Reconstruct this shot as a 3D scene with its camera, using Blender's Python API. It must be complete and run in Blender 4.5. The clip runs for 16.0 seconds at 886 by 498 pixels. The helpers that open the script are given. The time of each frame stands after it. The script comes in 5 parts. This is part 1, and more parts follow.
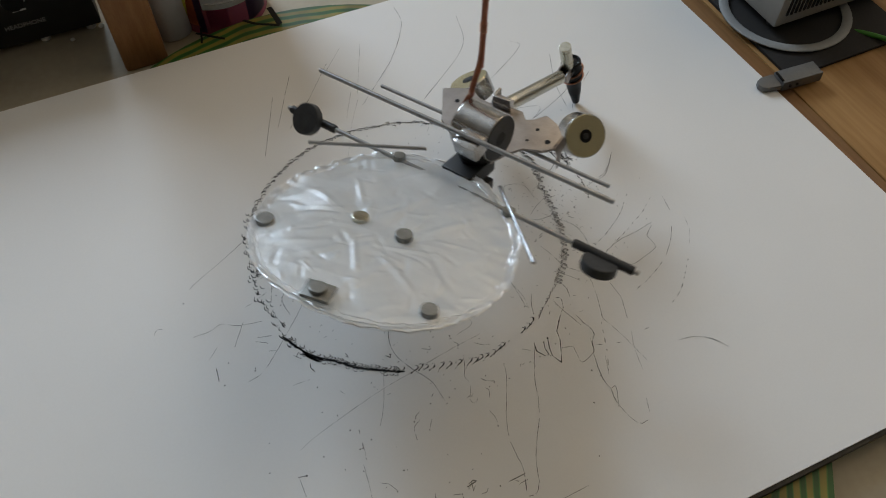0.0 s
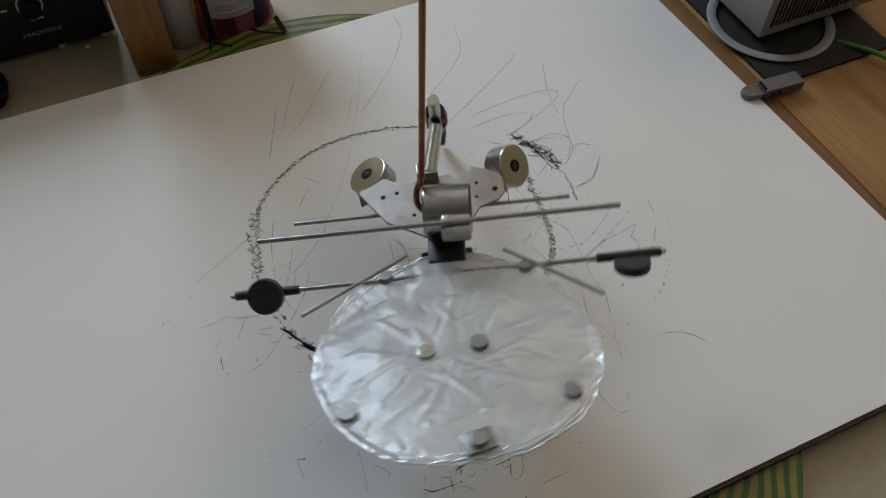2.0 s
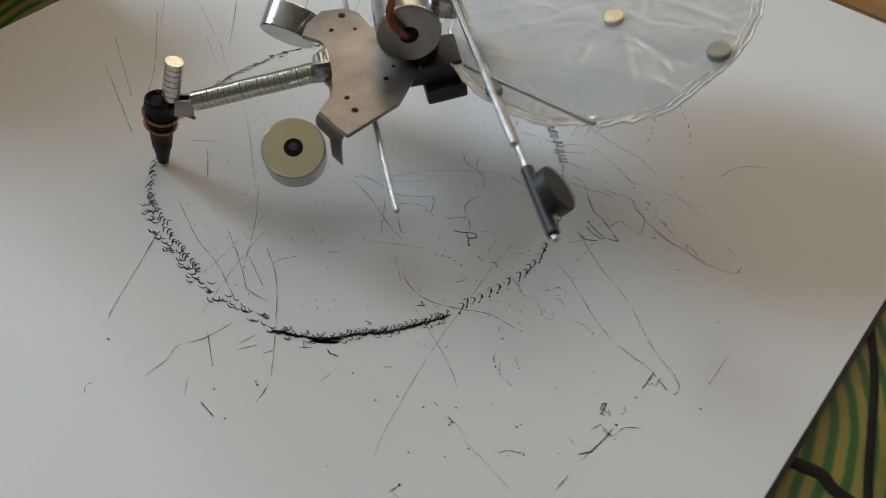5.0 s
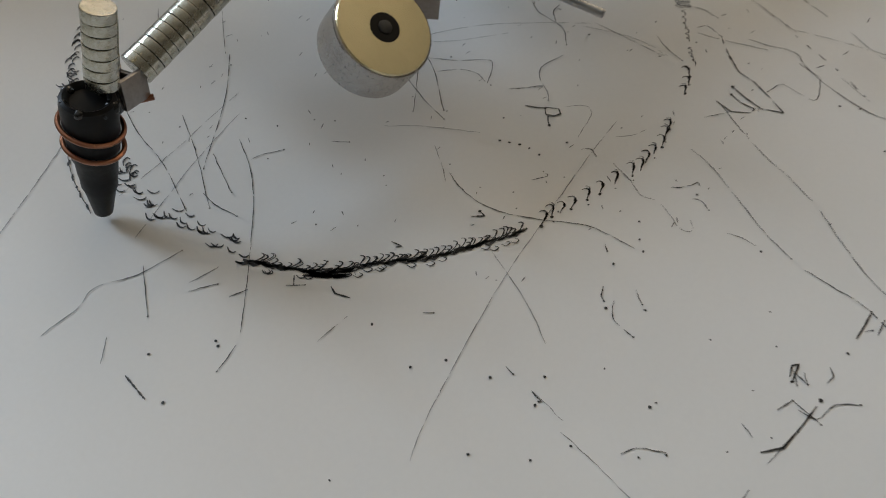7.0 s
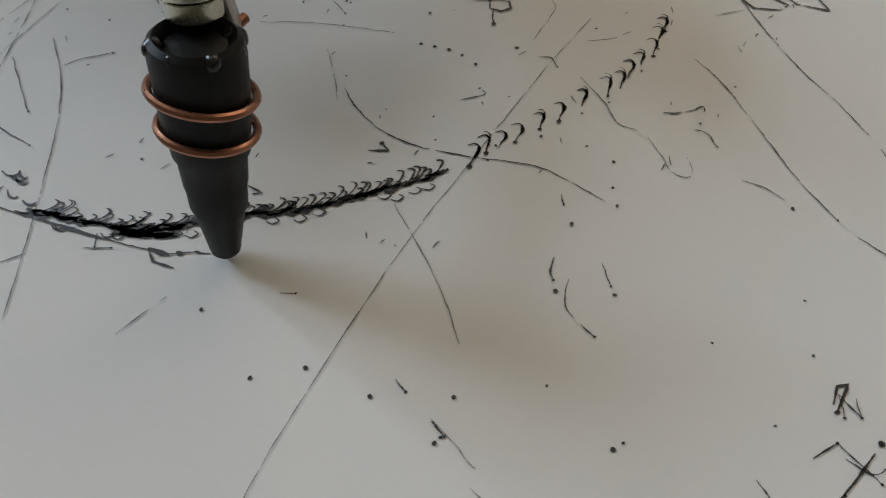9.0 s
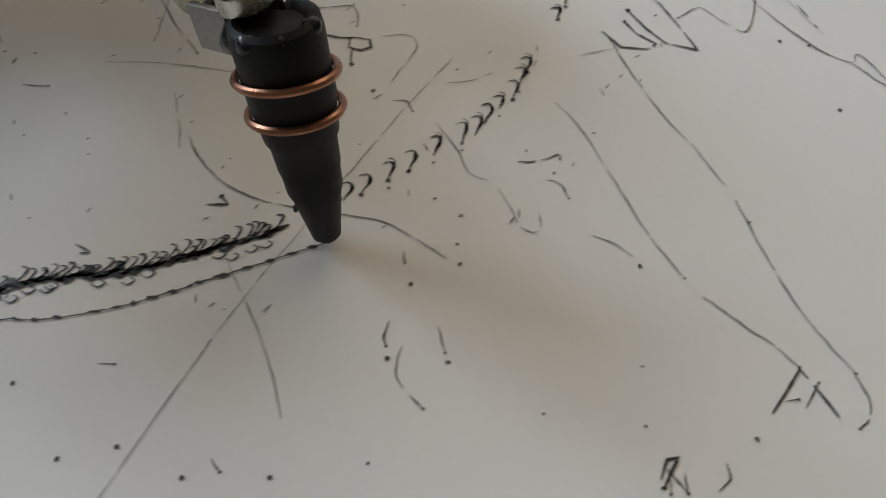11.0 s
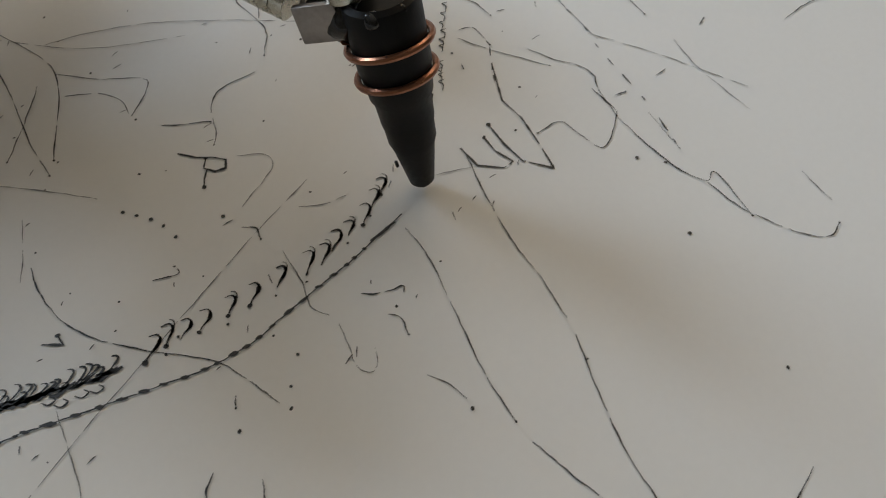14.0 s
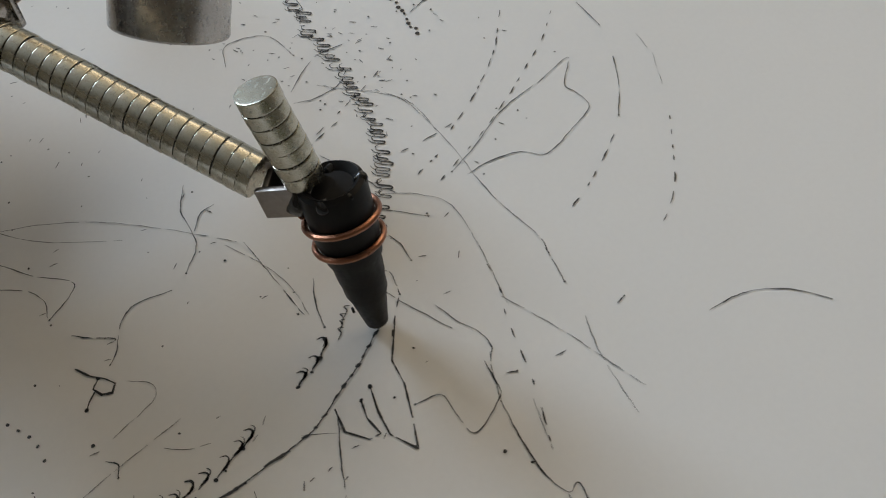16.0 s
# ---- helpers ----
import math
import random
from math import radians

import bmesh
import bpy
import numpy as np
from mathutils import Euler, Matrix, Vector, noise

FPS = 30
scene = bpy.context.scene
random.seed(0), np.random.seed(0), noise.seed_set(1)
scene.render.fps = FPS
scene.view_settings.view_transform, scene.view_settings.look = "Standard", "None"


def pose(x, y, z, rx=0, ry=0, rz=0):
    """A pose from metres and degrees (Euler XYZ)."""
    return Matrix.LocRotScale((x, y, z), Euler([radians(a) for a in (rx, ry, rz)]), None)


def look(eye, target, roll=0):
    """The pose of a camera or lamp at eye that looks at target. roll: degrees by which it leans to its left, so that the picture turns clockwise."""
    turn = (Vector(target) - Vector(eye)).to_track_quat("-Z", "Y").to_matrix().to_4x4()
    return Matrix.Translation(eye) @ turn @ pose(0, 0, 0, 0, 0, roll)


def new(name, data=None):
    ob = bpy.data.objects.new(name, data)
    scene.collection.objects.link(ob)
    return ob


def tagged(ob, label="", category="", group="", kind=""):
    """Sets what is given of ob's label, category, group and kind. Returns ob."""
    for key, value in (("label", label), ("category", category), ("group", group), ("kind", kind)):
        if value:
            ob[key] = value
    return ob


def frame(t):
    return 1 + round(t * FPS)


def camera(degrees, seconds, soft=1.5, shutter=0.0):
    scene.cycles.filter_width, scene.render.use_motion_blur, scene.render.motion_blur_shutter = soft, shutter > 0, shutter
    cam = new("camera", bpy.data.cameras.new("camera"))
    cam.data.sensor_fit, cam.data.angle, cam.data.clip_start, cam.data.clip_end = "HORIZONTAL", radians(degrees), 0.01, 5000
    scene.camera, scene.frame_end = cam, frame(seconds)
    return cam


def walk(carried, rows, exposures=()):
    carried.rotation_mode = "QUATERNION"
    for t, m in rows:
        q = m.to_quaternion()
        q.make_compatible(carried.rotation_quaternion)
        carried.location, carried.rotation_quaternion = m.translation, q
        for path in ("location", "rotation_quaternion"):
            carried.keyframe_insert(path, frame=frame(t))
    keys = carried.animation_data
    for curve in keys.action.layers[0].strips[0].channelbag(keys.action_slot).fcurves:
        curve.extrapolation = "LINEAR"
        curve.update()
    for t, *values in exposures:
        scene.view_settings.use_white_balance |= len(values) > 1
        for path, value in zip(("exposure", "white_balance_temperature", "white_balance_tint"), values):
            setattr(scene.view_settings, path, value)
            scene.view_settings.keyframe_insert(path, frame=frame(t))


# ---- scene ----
FOV = 58.0
cam = camera(FOV, 16.0, soft=1.0, shutter=0.4)
walk(cam, [
    (0, look((0.1609, -0.0795, 0.2957), (0.0203, 0.0775, 0), -0.35)),
    (0.5, look((0.1578, -0.0787, 0.2977), (0.0165, 0.0798, 0), 0.08)),
    (1, look((0.1614, -0.0835, 0.2952), (0.0171, 0.0761, 0), 0.09)),
    (1.5, look((0.1672, -0.0902, 0.2978), (0.0177, 0.0715, 0), 0.77)),
    (2, look((0.1750, -0.0852, 0.3091), (0.0231, 0.0788, 0), -0.71)),
    (2.5, look((0.1762, -0.0745, 0.3125), (0.0247, 0.0862, 0), -1.77)),
    (3, look((0.1691, -0.0804, 0.2997), (0.0201, 0.0824, 0), -0.42)),
    (3.5, look((0.1492, -0.0997, 0.2816), (0.0077, 0.0651, 0), 0.76)),
    (4, look((0.1137, -0.1272, 0.2638), (0.0205, 0.0490, 0), 0.04)),
    (4.5, look((0.0898, -0.1262, 0.2422), (0.0420, 0.0480, 0), 4.08)),
    (4.8, look((0.0857, -0.1208, 0.2165), (0.0425, 0.0467, 0), 3.11)),
    (5, look((0.0776, -0.1140, 0.2066), (0.0399, 0.0452, 0), 3.99)),
    (5.2, look((0.0732, -0.1113, 0.1951), (0.0381, 0.0420, 0), 3.48)),
    (7.3, look((0.0589, -0.0664, 0.1138), (0.0324, 0.0105, 0), -2.16)),
    (7.5, look((0.0545, -0.0624, 0.1071), (0.0309, 0.0095, 0), -0.50)),
    (8, look((0.0528, -0.0500, 0.0951), (0.0302, 0.0100, 0), -1.78)),
    (8.5, look((0.0594, -0.0460, 0.0853), (0.0413, 0.0065, 0), -0.75)),
    (8.7, look((0.0665, -0.0436, 0.0835), (0.0483, 0.0071, 0), -1.74)),
    (10.8, look((0.0787, -0.0296, 0.0836), (0.0646, 0.0187, 0), 0.62)),
    (11, look((0.0838, -0.0261, 0.0849), (0.0692, 0.0234, 0), 0.32)),
    (11.5, look((0.0914, -0.0197, 0.0843), (0.0778, 0.0286, 0), 0.56)),
    (12, look((0.0930, -0.0159, 0.0848), (0.0798, 0.0328, 0), 1.05)),
    (12.5, look((0.0955, -0.0153, 0.0858), (0.0819, 0.0343, 0), 0.76)),
    (13, look((0.0953, -0.0121, 0.0878), (0.0817, 0.0390, 0), 1.25)),
    (13.5, look((0.0955, -0.0102, 0.0920), (0.0811, 0.0446, 0), 1.31)),
    (14, look((0.0983, -0.0063, 0.0934), (0.0833, 0.0490, 0), 0.84)),
    (14.5, look((0.1045, -0.0021, 0.0977), (0.0887, 0.0579, 0), 1.24)),
    (15, look((0.1078, 0.0095, 0.1036), (0.0888, 0.0747, 0), 2.16)),
    (15.5, look((0.1098, 0.0257, 0.1068), (0.0803, 0.0927, 0), -0.13)),
    (16, look((0.1198, 0.0324, 0.1120), (0.0821, 0.0997, 0), -2.30)),
], exposures=[(0, -0.33), (2, -0.50), (3.3, -0.58), (4, -0.34), (5, -0.23), (7.5, -0.19), (12, -0.08), (16, -0.20)])

# ---- light: daylight from a low window on the left, plus an added warm fill lamp ----
world = bpy.data.worlds.new("room_world")
scene.world = world
world.use_nodes = True
wn = world.node_tree.nodes
sky = wn.new("ShaderNodeTexSky")
sky.sky_type, sky.sun_disc = "NISHITA", False
sky.sun_elevation, sky.sun_rotation = radians(40), radians(200)
wn["Background"].inputs["Strength"].default_value = 0.10
world.node_tree.links.new(sky.outputs["Color"], wn["Background"].inputs["Color"])


def area(name, eye, target, w, h, power, colour):
    lamp = bpy.data.lights.new(name, "AREA")
    lamp.shape, lamp.size, lamp.size_y, lamp.energy, lamp.color = "RECTANGLE", w, h, power, colour
    ob = new(name, lamp)
    ob.matrix_world = look(eye, target)
    return ob


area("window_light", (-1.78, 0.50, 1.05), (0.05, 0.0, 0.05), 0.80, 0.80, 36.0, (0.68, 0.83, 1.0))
# added warm fill with no known source, bounced off the unseen ceiling
area("warm_fill_light", (0.15, 1.78, 1.25), (0.12, 0.9, 1.75), 2.2, 0.9, 18.5, (1.0, 0.80, 0.54))

# ---- materials ----
def shader(name):
    m = bpy.data.materials.new(name)
    m.use_nodes = True
    nt = m.node_tree
    return m, nt, nt.nodes["Principled BSDF"]


def surface(name, base, other=None, rough=0.5, metal=0.0, scale=40.0, fine=400.0, bump=0.0, mix=0.5, stretch=(1, 1, 1), spec=0.5, coat=0.0):
    """Two-scale noise between two colours, rough variation and fine relief."""
    m, nt, bs = shader(name)
    L, N = nt.links.new, nt.nodes.new
    other = other or tuple(c * 0.82 for c in base)
    co = N("ShaderNodeTexCoord")
    mp = N("ShaderNodeMapping")
    mp.inputs["Scale"].default_value = stretch
    L(co.outputs["Object"], mp.inputs["Vector"])
    big, small = N("ShaderNodeTexNoise"), N("ShaderNodeTexNoise")
    big.inputs["Scale"].default_value, small.inputs["Scale"].default_value = scale, fine
    big.inputs["Detail"].default_value, small.inputs["Detail"].default_value = 5, 3
    for n in (big, small):
        L(mp.outputs["Vector"], n.inputs["Vector"])
    add = N("ShaderNodeMath")
    add.operation = "MULTIPLY_ADD"
    L(small.outputs["Fac"], add.inputs[0])
    add.inputs[1].default_value = 0.35
    L(big.outputs["Fac"], add.inputs[2])
    rng = N("ShaderNodeMapRange")
    rng.inputs["From Min"].default_value, rng.inputs["From Max"].default_value = 0.45, 0.95
    rng.inputs["To Max"].default_value = mix * 2
    L(add.outputs[0], rng.inputs["Value"])
    mx = N("ShaderNodeMix")
    mx.data_type = "RGBA"
    mx.inputs[6].default_value, mx.inputs[7].default_value = (*base, 1), (*other, 1)
    L(rng.outputs["Result"], mx.inputs[0])
    L(mx.outputs[2], bs.inputs["Base Color"])
    rr = N("ShaderNodeMapRange")
    rr.inputs["To Min"].default_value, rr.inputs["To Max"].default_value = max(0.02, rough - 0.1), min(1, rough + 0.12)
    L(small.outputs["Fac"], rr.inputs["Value"])
    L(rr.outputs["Result"], bs.inputs["Roughness"])
    bs.inputs["Metallic"].default_value = metal
    bs.inputs["Specular IOR Level"].default_value = spec
    bs.inputs["Coat Weight"].default_value = coat
    if bump:
        bp = N("ShaderNodeBump")
        bp.inputs["Strength"].default_value, bp.inputs["Distance"].default_value = 0.6, bump
        L(add.outputs[0], bp.inputs["Height"])
        L(bp.outputs["Normal"], bs.inputs["Normal"])
    return m


PAPER = surface("paper", (0.80, 0.79, 0.77), (0.76, 0.75, 0.73), 0.62, scale=9, fine=900, bump=0.00004, spec=0.35)
INK = surface("ink", (0.018, 0.018, 0.02), (0.05, 0.05, 0.052), 0.45, scale=300, fine=3000, mix=0.3)
INK_PALE = surface("faded_ink", (0.09, 0.088, 0.085), (0.2, 0.195, 0.19), 0.6, scale=260, fine=2600)
BOARD = surface("dark_board_edge", (0.06, 0.055, 0.045), (0.03, 0.028, 0.024), 0.6, scale=60, bump=0.0003)
STEEL = surface("bright_steel", (0.52, 0.50, 0.48), (0.36, 0.345, 0.33), 0.24, 1.0, 160, 1500, 0.00003)
SHEET = surface("stamped_sheet_steel", (0.40, 0.37, 0.35), (0.27, 0.245, 0.23), 0.4, 1.0, 120, 1400, 0.00004)
ROD = surface("plain_rod_steel", (0.46, 0.46, 0.46), (0.30, 0.30, 0.30), 0.3, 1.0, 200, 1800, 0.00003)
NICKEL = surface("nickel_magnet", (0.64, 0.63, 0.57), (0.42, 0.40, 0.31), 0.24, 1.0, 300, 1500, 0.00002)
FERRITE = surface("dark_ferrite", (0.045, 0.045, 0.045), (0.025, 0.025, 0.025), 0.5, 0.2, 200, 1600, 0.00004)
GREYMAG = surface("dull_grey_magnet", (0.30, 0.30, 0.28), (0.20, 0.20, 0.19), 0.4, 0.7, 200, 1600, 0.00003)
# yellow base puts the warm room's reflection into the polished face
CREAM = surface("polished_face_reflection_tint", (0.76, 0.70, 0.47), (0.68, 0.62, 0.40), 0.2, 0.9, 150, 1200, 0.00001)
BLACK = surface("black_plastic", (0.006, 0.006, 0.006), (0.012, 0.011, 0.011), 0.45, 0.0, 150, 1500, 0.00008, spec=0.17)
AMP_BLACK = surface("black_case_paint", (0.018, 0.017, 0.017), (0.026, 0.025, 0.024), 0.5, 0.0, 60, 800, 0.00005, spec=0.4)
GLUE = surface("glossy_glue", (0.006, 0.006, 0.006), (0.012, 0.011, 0.011), 0.22, 0.0, 150, 900, 0.0001, spec=0.5)
RUBBER = surface("black_rubber", (0.012, 0.012, 0.012), (0.022, 0.021, 0.02), 0.45, 0.0, 120, 1200, 0.0001)
COPPER = surface("copper", (0.46, 0.22, 0.135), (0.24, 0.105, 0.065), 0.3, 1.0, 180, 1500, 0.00004)
ROD_COPPER = surface("tarnished_copper", (0.34, 0.13, 0.075), (0.20, 0.07, 0.045), 0.32, 1.0, 120, 1200, 0.00005)
FOIL = surface("crumpled_foil", (0.97, 0.98, 0.985), (0.93, 0.95, 0.96), 0.42, 0.3, 160, 900, 0.00008)
FOIL_RIM = surface("rolled_foil", (0.93, 0.94, 0.95), (0.82, 0.83, 0.84), 0.34, 0.8, 300, 1100, 0.0005)
TABLE = surface("pale_tabletop", (0.42, 0.37, 0.27), (0.33, 0.28, 0.20), 0.6, 0, 14, 250, 0.0002)
WOOD = surface("pine_wood", (0.42, 0.235, 0.085), (0.27, 0.135, 0.042), 0.55, 0, 5, 40, 0.0002, stretch=(14, 1, 14), spec=0.3)
WOOD_DARK = surface("brown_stained_wood", (0.25, 0.125, 0.045), (0.15, 0.07, 0.025), 0.55, 0, 5, 40, 0.0002, stretch=(14, 1, 14), spec=0.3)
WOOD_POST = surface("orange_brown_wood", (0.36, 0.17, 0.06), (0.22, 0.095, 0.03), 0.5, 0, 12, 150, 0.0002, stretch=(22, 22, 3))
WALL = surface("warm_wall_paint", (0.72, 0.68, 0.61), (0.68, 0.64, 0.57), 0.85, 0, 2, 60, 0.0004)
CEIL = surface("white_ceiling_paint", (0.86, 0.83, 0.77), (0.83, 0.80, 0.74), 0.9, 0, 2, 60, 0.0004)
# shade of the room's unlit side, put into the wall colour
DIM_WALL = surface("shaded_wall_paint", (0.34, 0.30, 0.235), (0.29, 0.25, 0.195), 0.85, 0, 2, 60, 0.0004)
FLOOR = surface("dark_brown_floor", (0.06, 0.04, 0.028), (0.035, 0.025, 0.018), 0.5, 0, 3, 40, 0.0004)
MAT_BLACK = surface("black_mat", (0.010, 0.009, 0.008), (0.018, 0.015, 0.014), 0.8, 0, 60, 700, 0.0003)
CASE = surface("grey_case_paint", (0.36, 0.355, 0.33), (0.30, 0.295, 0.28), 0.5, 0, 20, 500, 0.0001)
CABLE = surface("grey_cable", (0.30, 0.31, 0.31), (0.22, 0.225, 0.22), 0.5, 0, 40, 400)
WHITE = surface("white_plastic", (0.75, 0.75, 0.73), (0.66, 0.66, 0.64), 0.5, 0, 60, 500)
GREEN = surface("green_wire", (0.08, 0.30, 0.03), (0.05, 0.2, 0.02), 0.4, 0, 60, 500)
RED = surface("printed_tin_red", (0.36, 0.06, 0.06), (0.20, 0.04, 0.08), 0.4, 0, 26, 60, mix=0.8)
GREY_TUBE = surface("grey_plastic", (0.45, 0.45, 0.46), (0.36, 0.36, 0.36), 0.45, 0, 30, 300)
CLIP_STEEL = surface("brushed_clip", (0.17, 0.165, 0.155), (0.12, 0.12, 0.115), 0.5, 0.3, 60, 900)
ORANGE = surface("print_orange", (0.60, 0.17, 0.05), (0.42, 0.09, 0.05), 0.4, 0, 60, 400)
PURPLE = surface("print_violet", (0.07, 0.02, 0.07), (0.03, 0.02, 0.06), 0.4, 0, 60, 400)
MAGENTA = surface("print_magenta", (0.32, 0.04, 0.10), (0.2, 0.03, 0.07), 0.4, 0, 60, 400)
GREENPRINT = surface("print_green", (0.08, 0.22, 0.12), (0.05, 0.13, 0.10), 0.4, 0, 60, 400)
YELLOW = surface("label_yellow", (0.55, 0.5, 0.08), (0.4, 0.42, 0.05), 0.4, 0, 60, 400)


def striped(name):
    """Hand-painted green and yellow stripes."""
    m, nt, bs = shader(name)
    L, N = nt.links.new, nt.nodes.new
    co = N("ShaderNodeTexCoord")
    mp = N("ShaderNodeMapping")
    # bands follow the oval outline
    mp.inputs["Scale"].default_value = (6.02, 4.72, 4.72)
    mp.inputs["Location"].default_value = (-0.301, 0.0, 0.0)
    L(co.outputs["Object"], mp.inputs["Vector"])
    wv = N("ShaderNodeTexWave")
    wv.wave_type, wv.rings_direction, wv.wave_profile = "RINGS", "SPHERICAL", "SIN"
    wv.inputs["Scale"].default_value, wv.inputs["Distortion"].default_value = 11.0, 3.4
    wv.inputs["Detail"].default_value, wv.inputs["Detail Scale"].default_value = 2.0, 0.5
    L(mp.outputs["Vector"], wv.inputs["Vector"])
    cr = N("ShaderNodeValToRGB")
    e = cr.color_ramp.elements
    e[0].position, e[0].color = 0.22, (0.018, 0.085, 0.012, 1)
    e[1].position, e[1].color = 0.72, (0.23, 0.185, 0.03, 1)
    for at, colour in ((0.36, (0.035, 0.15, 0.018, 1)), (0.50, (0.10, 0.16, 0.035, 1)), (0.60, (0.20, 0.17, 0.03, 1))):
        e.new(at).color = colour
    L(wv.outputs["Fac"], cr.inputs["Fac"])
    # brush streaks and worn patches over the bands
    st = N("ShaderNodeTexNoise")
    st.inputs["Scale"].default_value, st.inputs["Detail"].default_value = 12.0, 6.0
    L(mp.outputs["Vector"], st.inputs["Vector"])
    rg = N("ShaderNodeMapRange")
    rg.inputs["From Min"].default_value, rg.inputs["From Max"].default_value = 0.3, 0.7
    rg.inputs["To Min"].default_value, rg.inputs["To Max"].default_value = 0.62, 1.15
    L(st.outputs["Fac"], rg.inputs["Value"])
    mu = N("ShaderNodeMix")
    mu.data_type, mu.blend_type = "RGBA", "MULTIPLY"
    mu.inputs[0].default_value = 1.0
    L(cr.outputs["Color"], mu.inputs[6])
    L(rg.outputs["Result"], mu.inputs[7])
    L(mu.outputs[2], bs.inputs["Base Color"])
    bs.inputs["Roughness"].default_value = 0.42
    return m


STRIPES = striped("painted_stripes")

# ---- mesh helpers ----
def mesh_object(name, bm, material, parent=None, label="", smooth=True):
    data = bpy.data.meshes.new(name)
    bmesh.ops.recalc_face_normals(bm, faces=bm.faces)
    bm.to_mesh(data)
    bm.free()
    if smooth:
        data.shade_smooth()
        data.set_sharp_from_angle(angle=radians(38))
    for mt in (material if isinstance(material, (list, tuple)) else [material]):
        data.materials.append(mt)
    ob = new(name, data)
    if parent:
        ob.parent = parent
    return tagged(ob, label) if label else ob


def part(name, bm, material, parent, label="", smooth=True):
    return mesh_object(name, bm, material, parent, label, smooth)


def empty(name, m=None):
    ob = new(name)
    ob.empty_display_size = 0.01
    if m:
        ob.matrix_world = m
    return ob


def mm(*p):
    return Vector(p) / 1000.0


def frame_of(axis):
    return Vector(axis).normalized().to_track_quat("Z", "Y").to_matrix()


def lathe(profile, origin, axis, seg=32, bm=None, closed=False):
    """Profile of (height, radius) pairs turned about an axis."""
    bm = bm or bmesh.new()
    q = frame_of(axis)
    o = Vector(origin)
    rings = []
    for h, r in profile:
        rings.append([bm.verts.new(o + q @ Vector((r * math.cos(2 * math.pi * i / seg), r * math.sin(2 * math.pi * i / seg), h))) for i in range(seg)])
    for a, b in zip(rings, rings[1:]):
        for i in range(seg):
            bm.faces.new((a[i], a[(i + 1) % seg], b[(i + 1) % seg], b[i]))
    if closed:
        for i in range(seg):
            bm.faces.new((rings[-1][i], rings[-1][(i + 1) % seg], rings[0][(i + 1) % seg], rings[0][i]))
    else:
        bm.faces.new(rings[0][::-1])
        bm.faces.new(rings[-1])
    return bm


def rounded(length, r, c):
    """Profile of a cylinder with small rounded rims."""
    return [(0, r - c * 1.5), (0, r - c), (c * 0.3, r - c * 0.3), (c, r), (c * 1.5, r), (length - c * 1.5, r), (length - c, r),
            (length - c * 0.3, r - c * 0.3), (length, r - c), (length, r - c * 1.5)]


def tube(points, r, seg=12, bm=None, close=False):
    bm = bm or bmesh.new()
    pts = [Vector(p) for p in points]
    rings, n = [], len(pts)
    side = None
    for i, p in enumerate(pts):
        d = (pts[(i + 1) % n if close else min(i + 1, n - 1)] - pts[i - 1 if close else max(i - 1, 0)]).normalized()
        if side is None:
            side = d.orthogonal().normalized()
        side = (side - d * side.dot(d)).normalized()
        up = d.cross(side)
        rings.append([bm.verts.new(p + r * (side * math.cos(2 * math.pi * k / seg) + up * math.sin(2 * math.pi * k / seg))) for k in range(seg)])
    pairs = list(zip(rings, rings[1:])) + ([(rings[-1], rings[0])] if close else [])
    for a, b in pairs:
        for k in range(seg):
            bm.faces.new((a[k], a[(k + 1) % seg], b[(k + 1) % seg], b[k]))
    if not close:
        bm.faces.new(rings[0][::-1])
        bm.faces.new(rings[-1])
    return bm


def smooth_path(points, steps=6):
    """Catmull-Rom through a few control points."""
    p = [Vector(q) for q in points]
    p = [2 * p[0] - p[1]] + p + [2 * p[-1] - p[-2]]
    out = []
    for a, b, c, d in zip(p, p[1:], p[2:], p[3:]):
        for k in range(steps):
            t = k / steps
            out.append(0.5 * (2 * b + (c - a) * t + (2 * a - 5 * b + 4 * c - d) * t * t + (3 * b - a - 3 * c + d) * t ** 3))
    return out + [p[-2]]


def box(size, m=None, bevel=0.0, seg=2, bm=None):
    b2 = bmesh.new()
    bmesh.ops.create_cube(b2, size=1, matrix=Matrix.Diagonal((*size, 1)))
    if bevel:
        bmesh.ops.bevel(b2, geom=list(b2.edges), offset=bevel, segments=seg, profile=0.6, affect="EDGES")
    if m:
        bmesh.ops.transform(b2, matrix=m, verts=b2.verts)
    if bm is None:
        return b2
    tmp = bpy.data.meshes.new("tmp")
    b2.to_mesh(tmp)
    b2.free()
    bm.from_mesh(tmp)
    bpy.data.meshes.remove(tmp)
    return bm


def slab(outline, z0, z1, bevel=0.0, bm=None):
    """A flat plate with a given outline."""
    b2 = bmesh.new()
    low = [b2.verts.new((x, y, z0)) for x, y in outline]
    high = [b2.verts.new((x, y, z1)) for x, y in outline]
    n = len(outline)
    b2.faces.new(low[::-1])
    b2.faces.new(high)
    for i in range(n):
        b2.faces.new((low[i], low[(i + 1) % n], high[(i + 1) % n], high[i]))
    if bevel:
        bmesh.ops.bevel(b2, geom=list(b2.edges), offset=bevel, segments=2, profile=0.6, affect="EDGES")
    return b2


# ---- the board's own axes: u along its long side, v across it ----
TURN = 66.08
UD = Vector((math.cos(radians(TURN)), math.sin(radians(TURN)), 0))
VD = Vector((-UD.y, UD.x, 0))
BOARD_FRAME = pose(0, 0, 0, 0, 0, TURN)          # x is u, y is v


def on_board(x, y, z=0.0, rx=0, ry=0, rz=0):
    return BOARD_FRAME @ pose(x, y, z, rx, ry, rz)


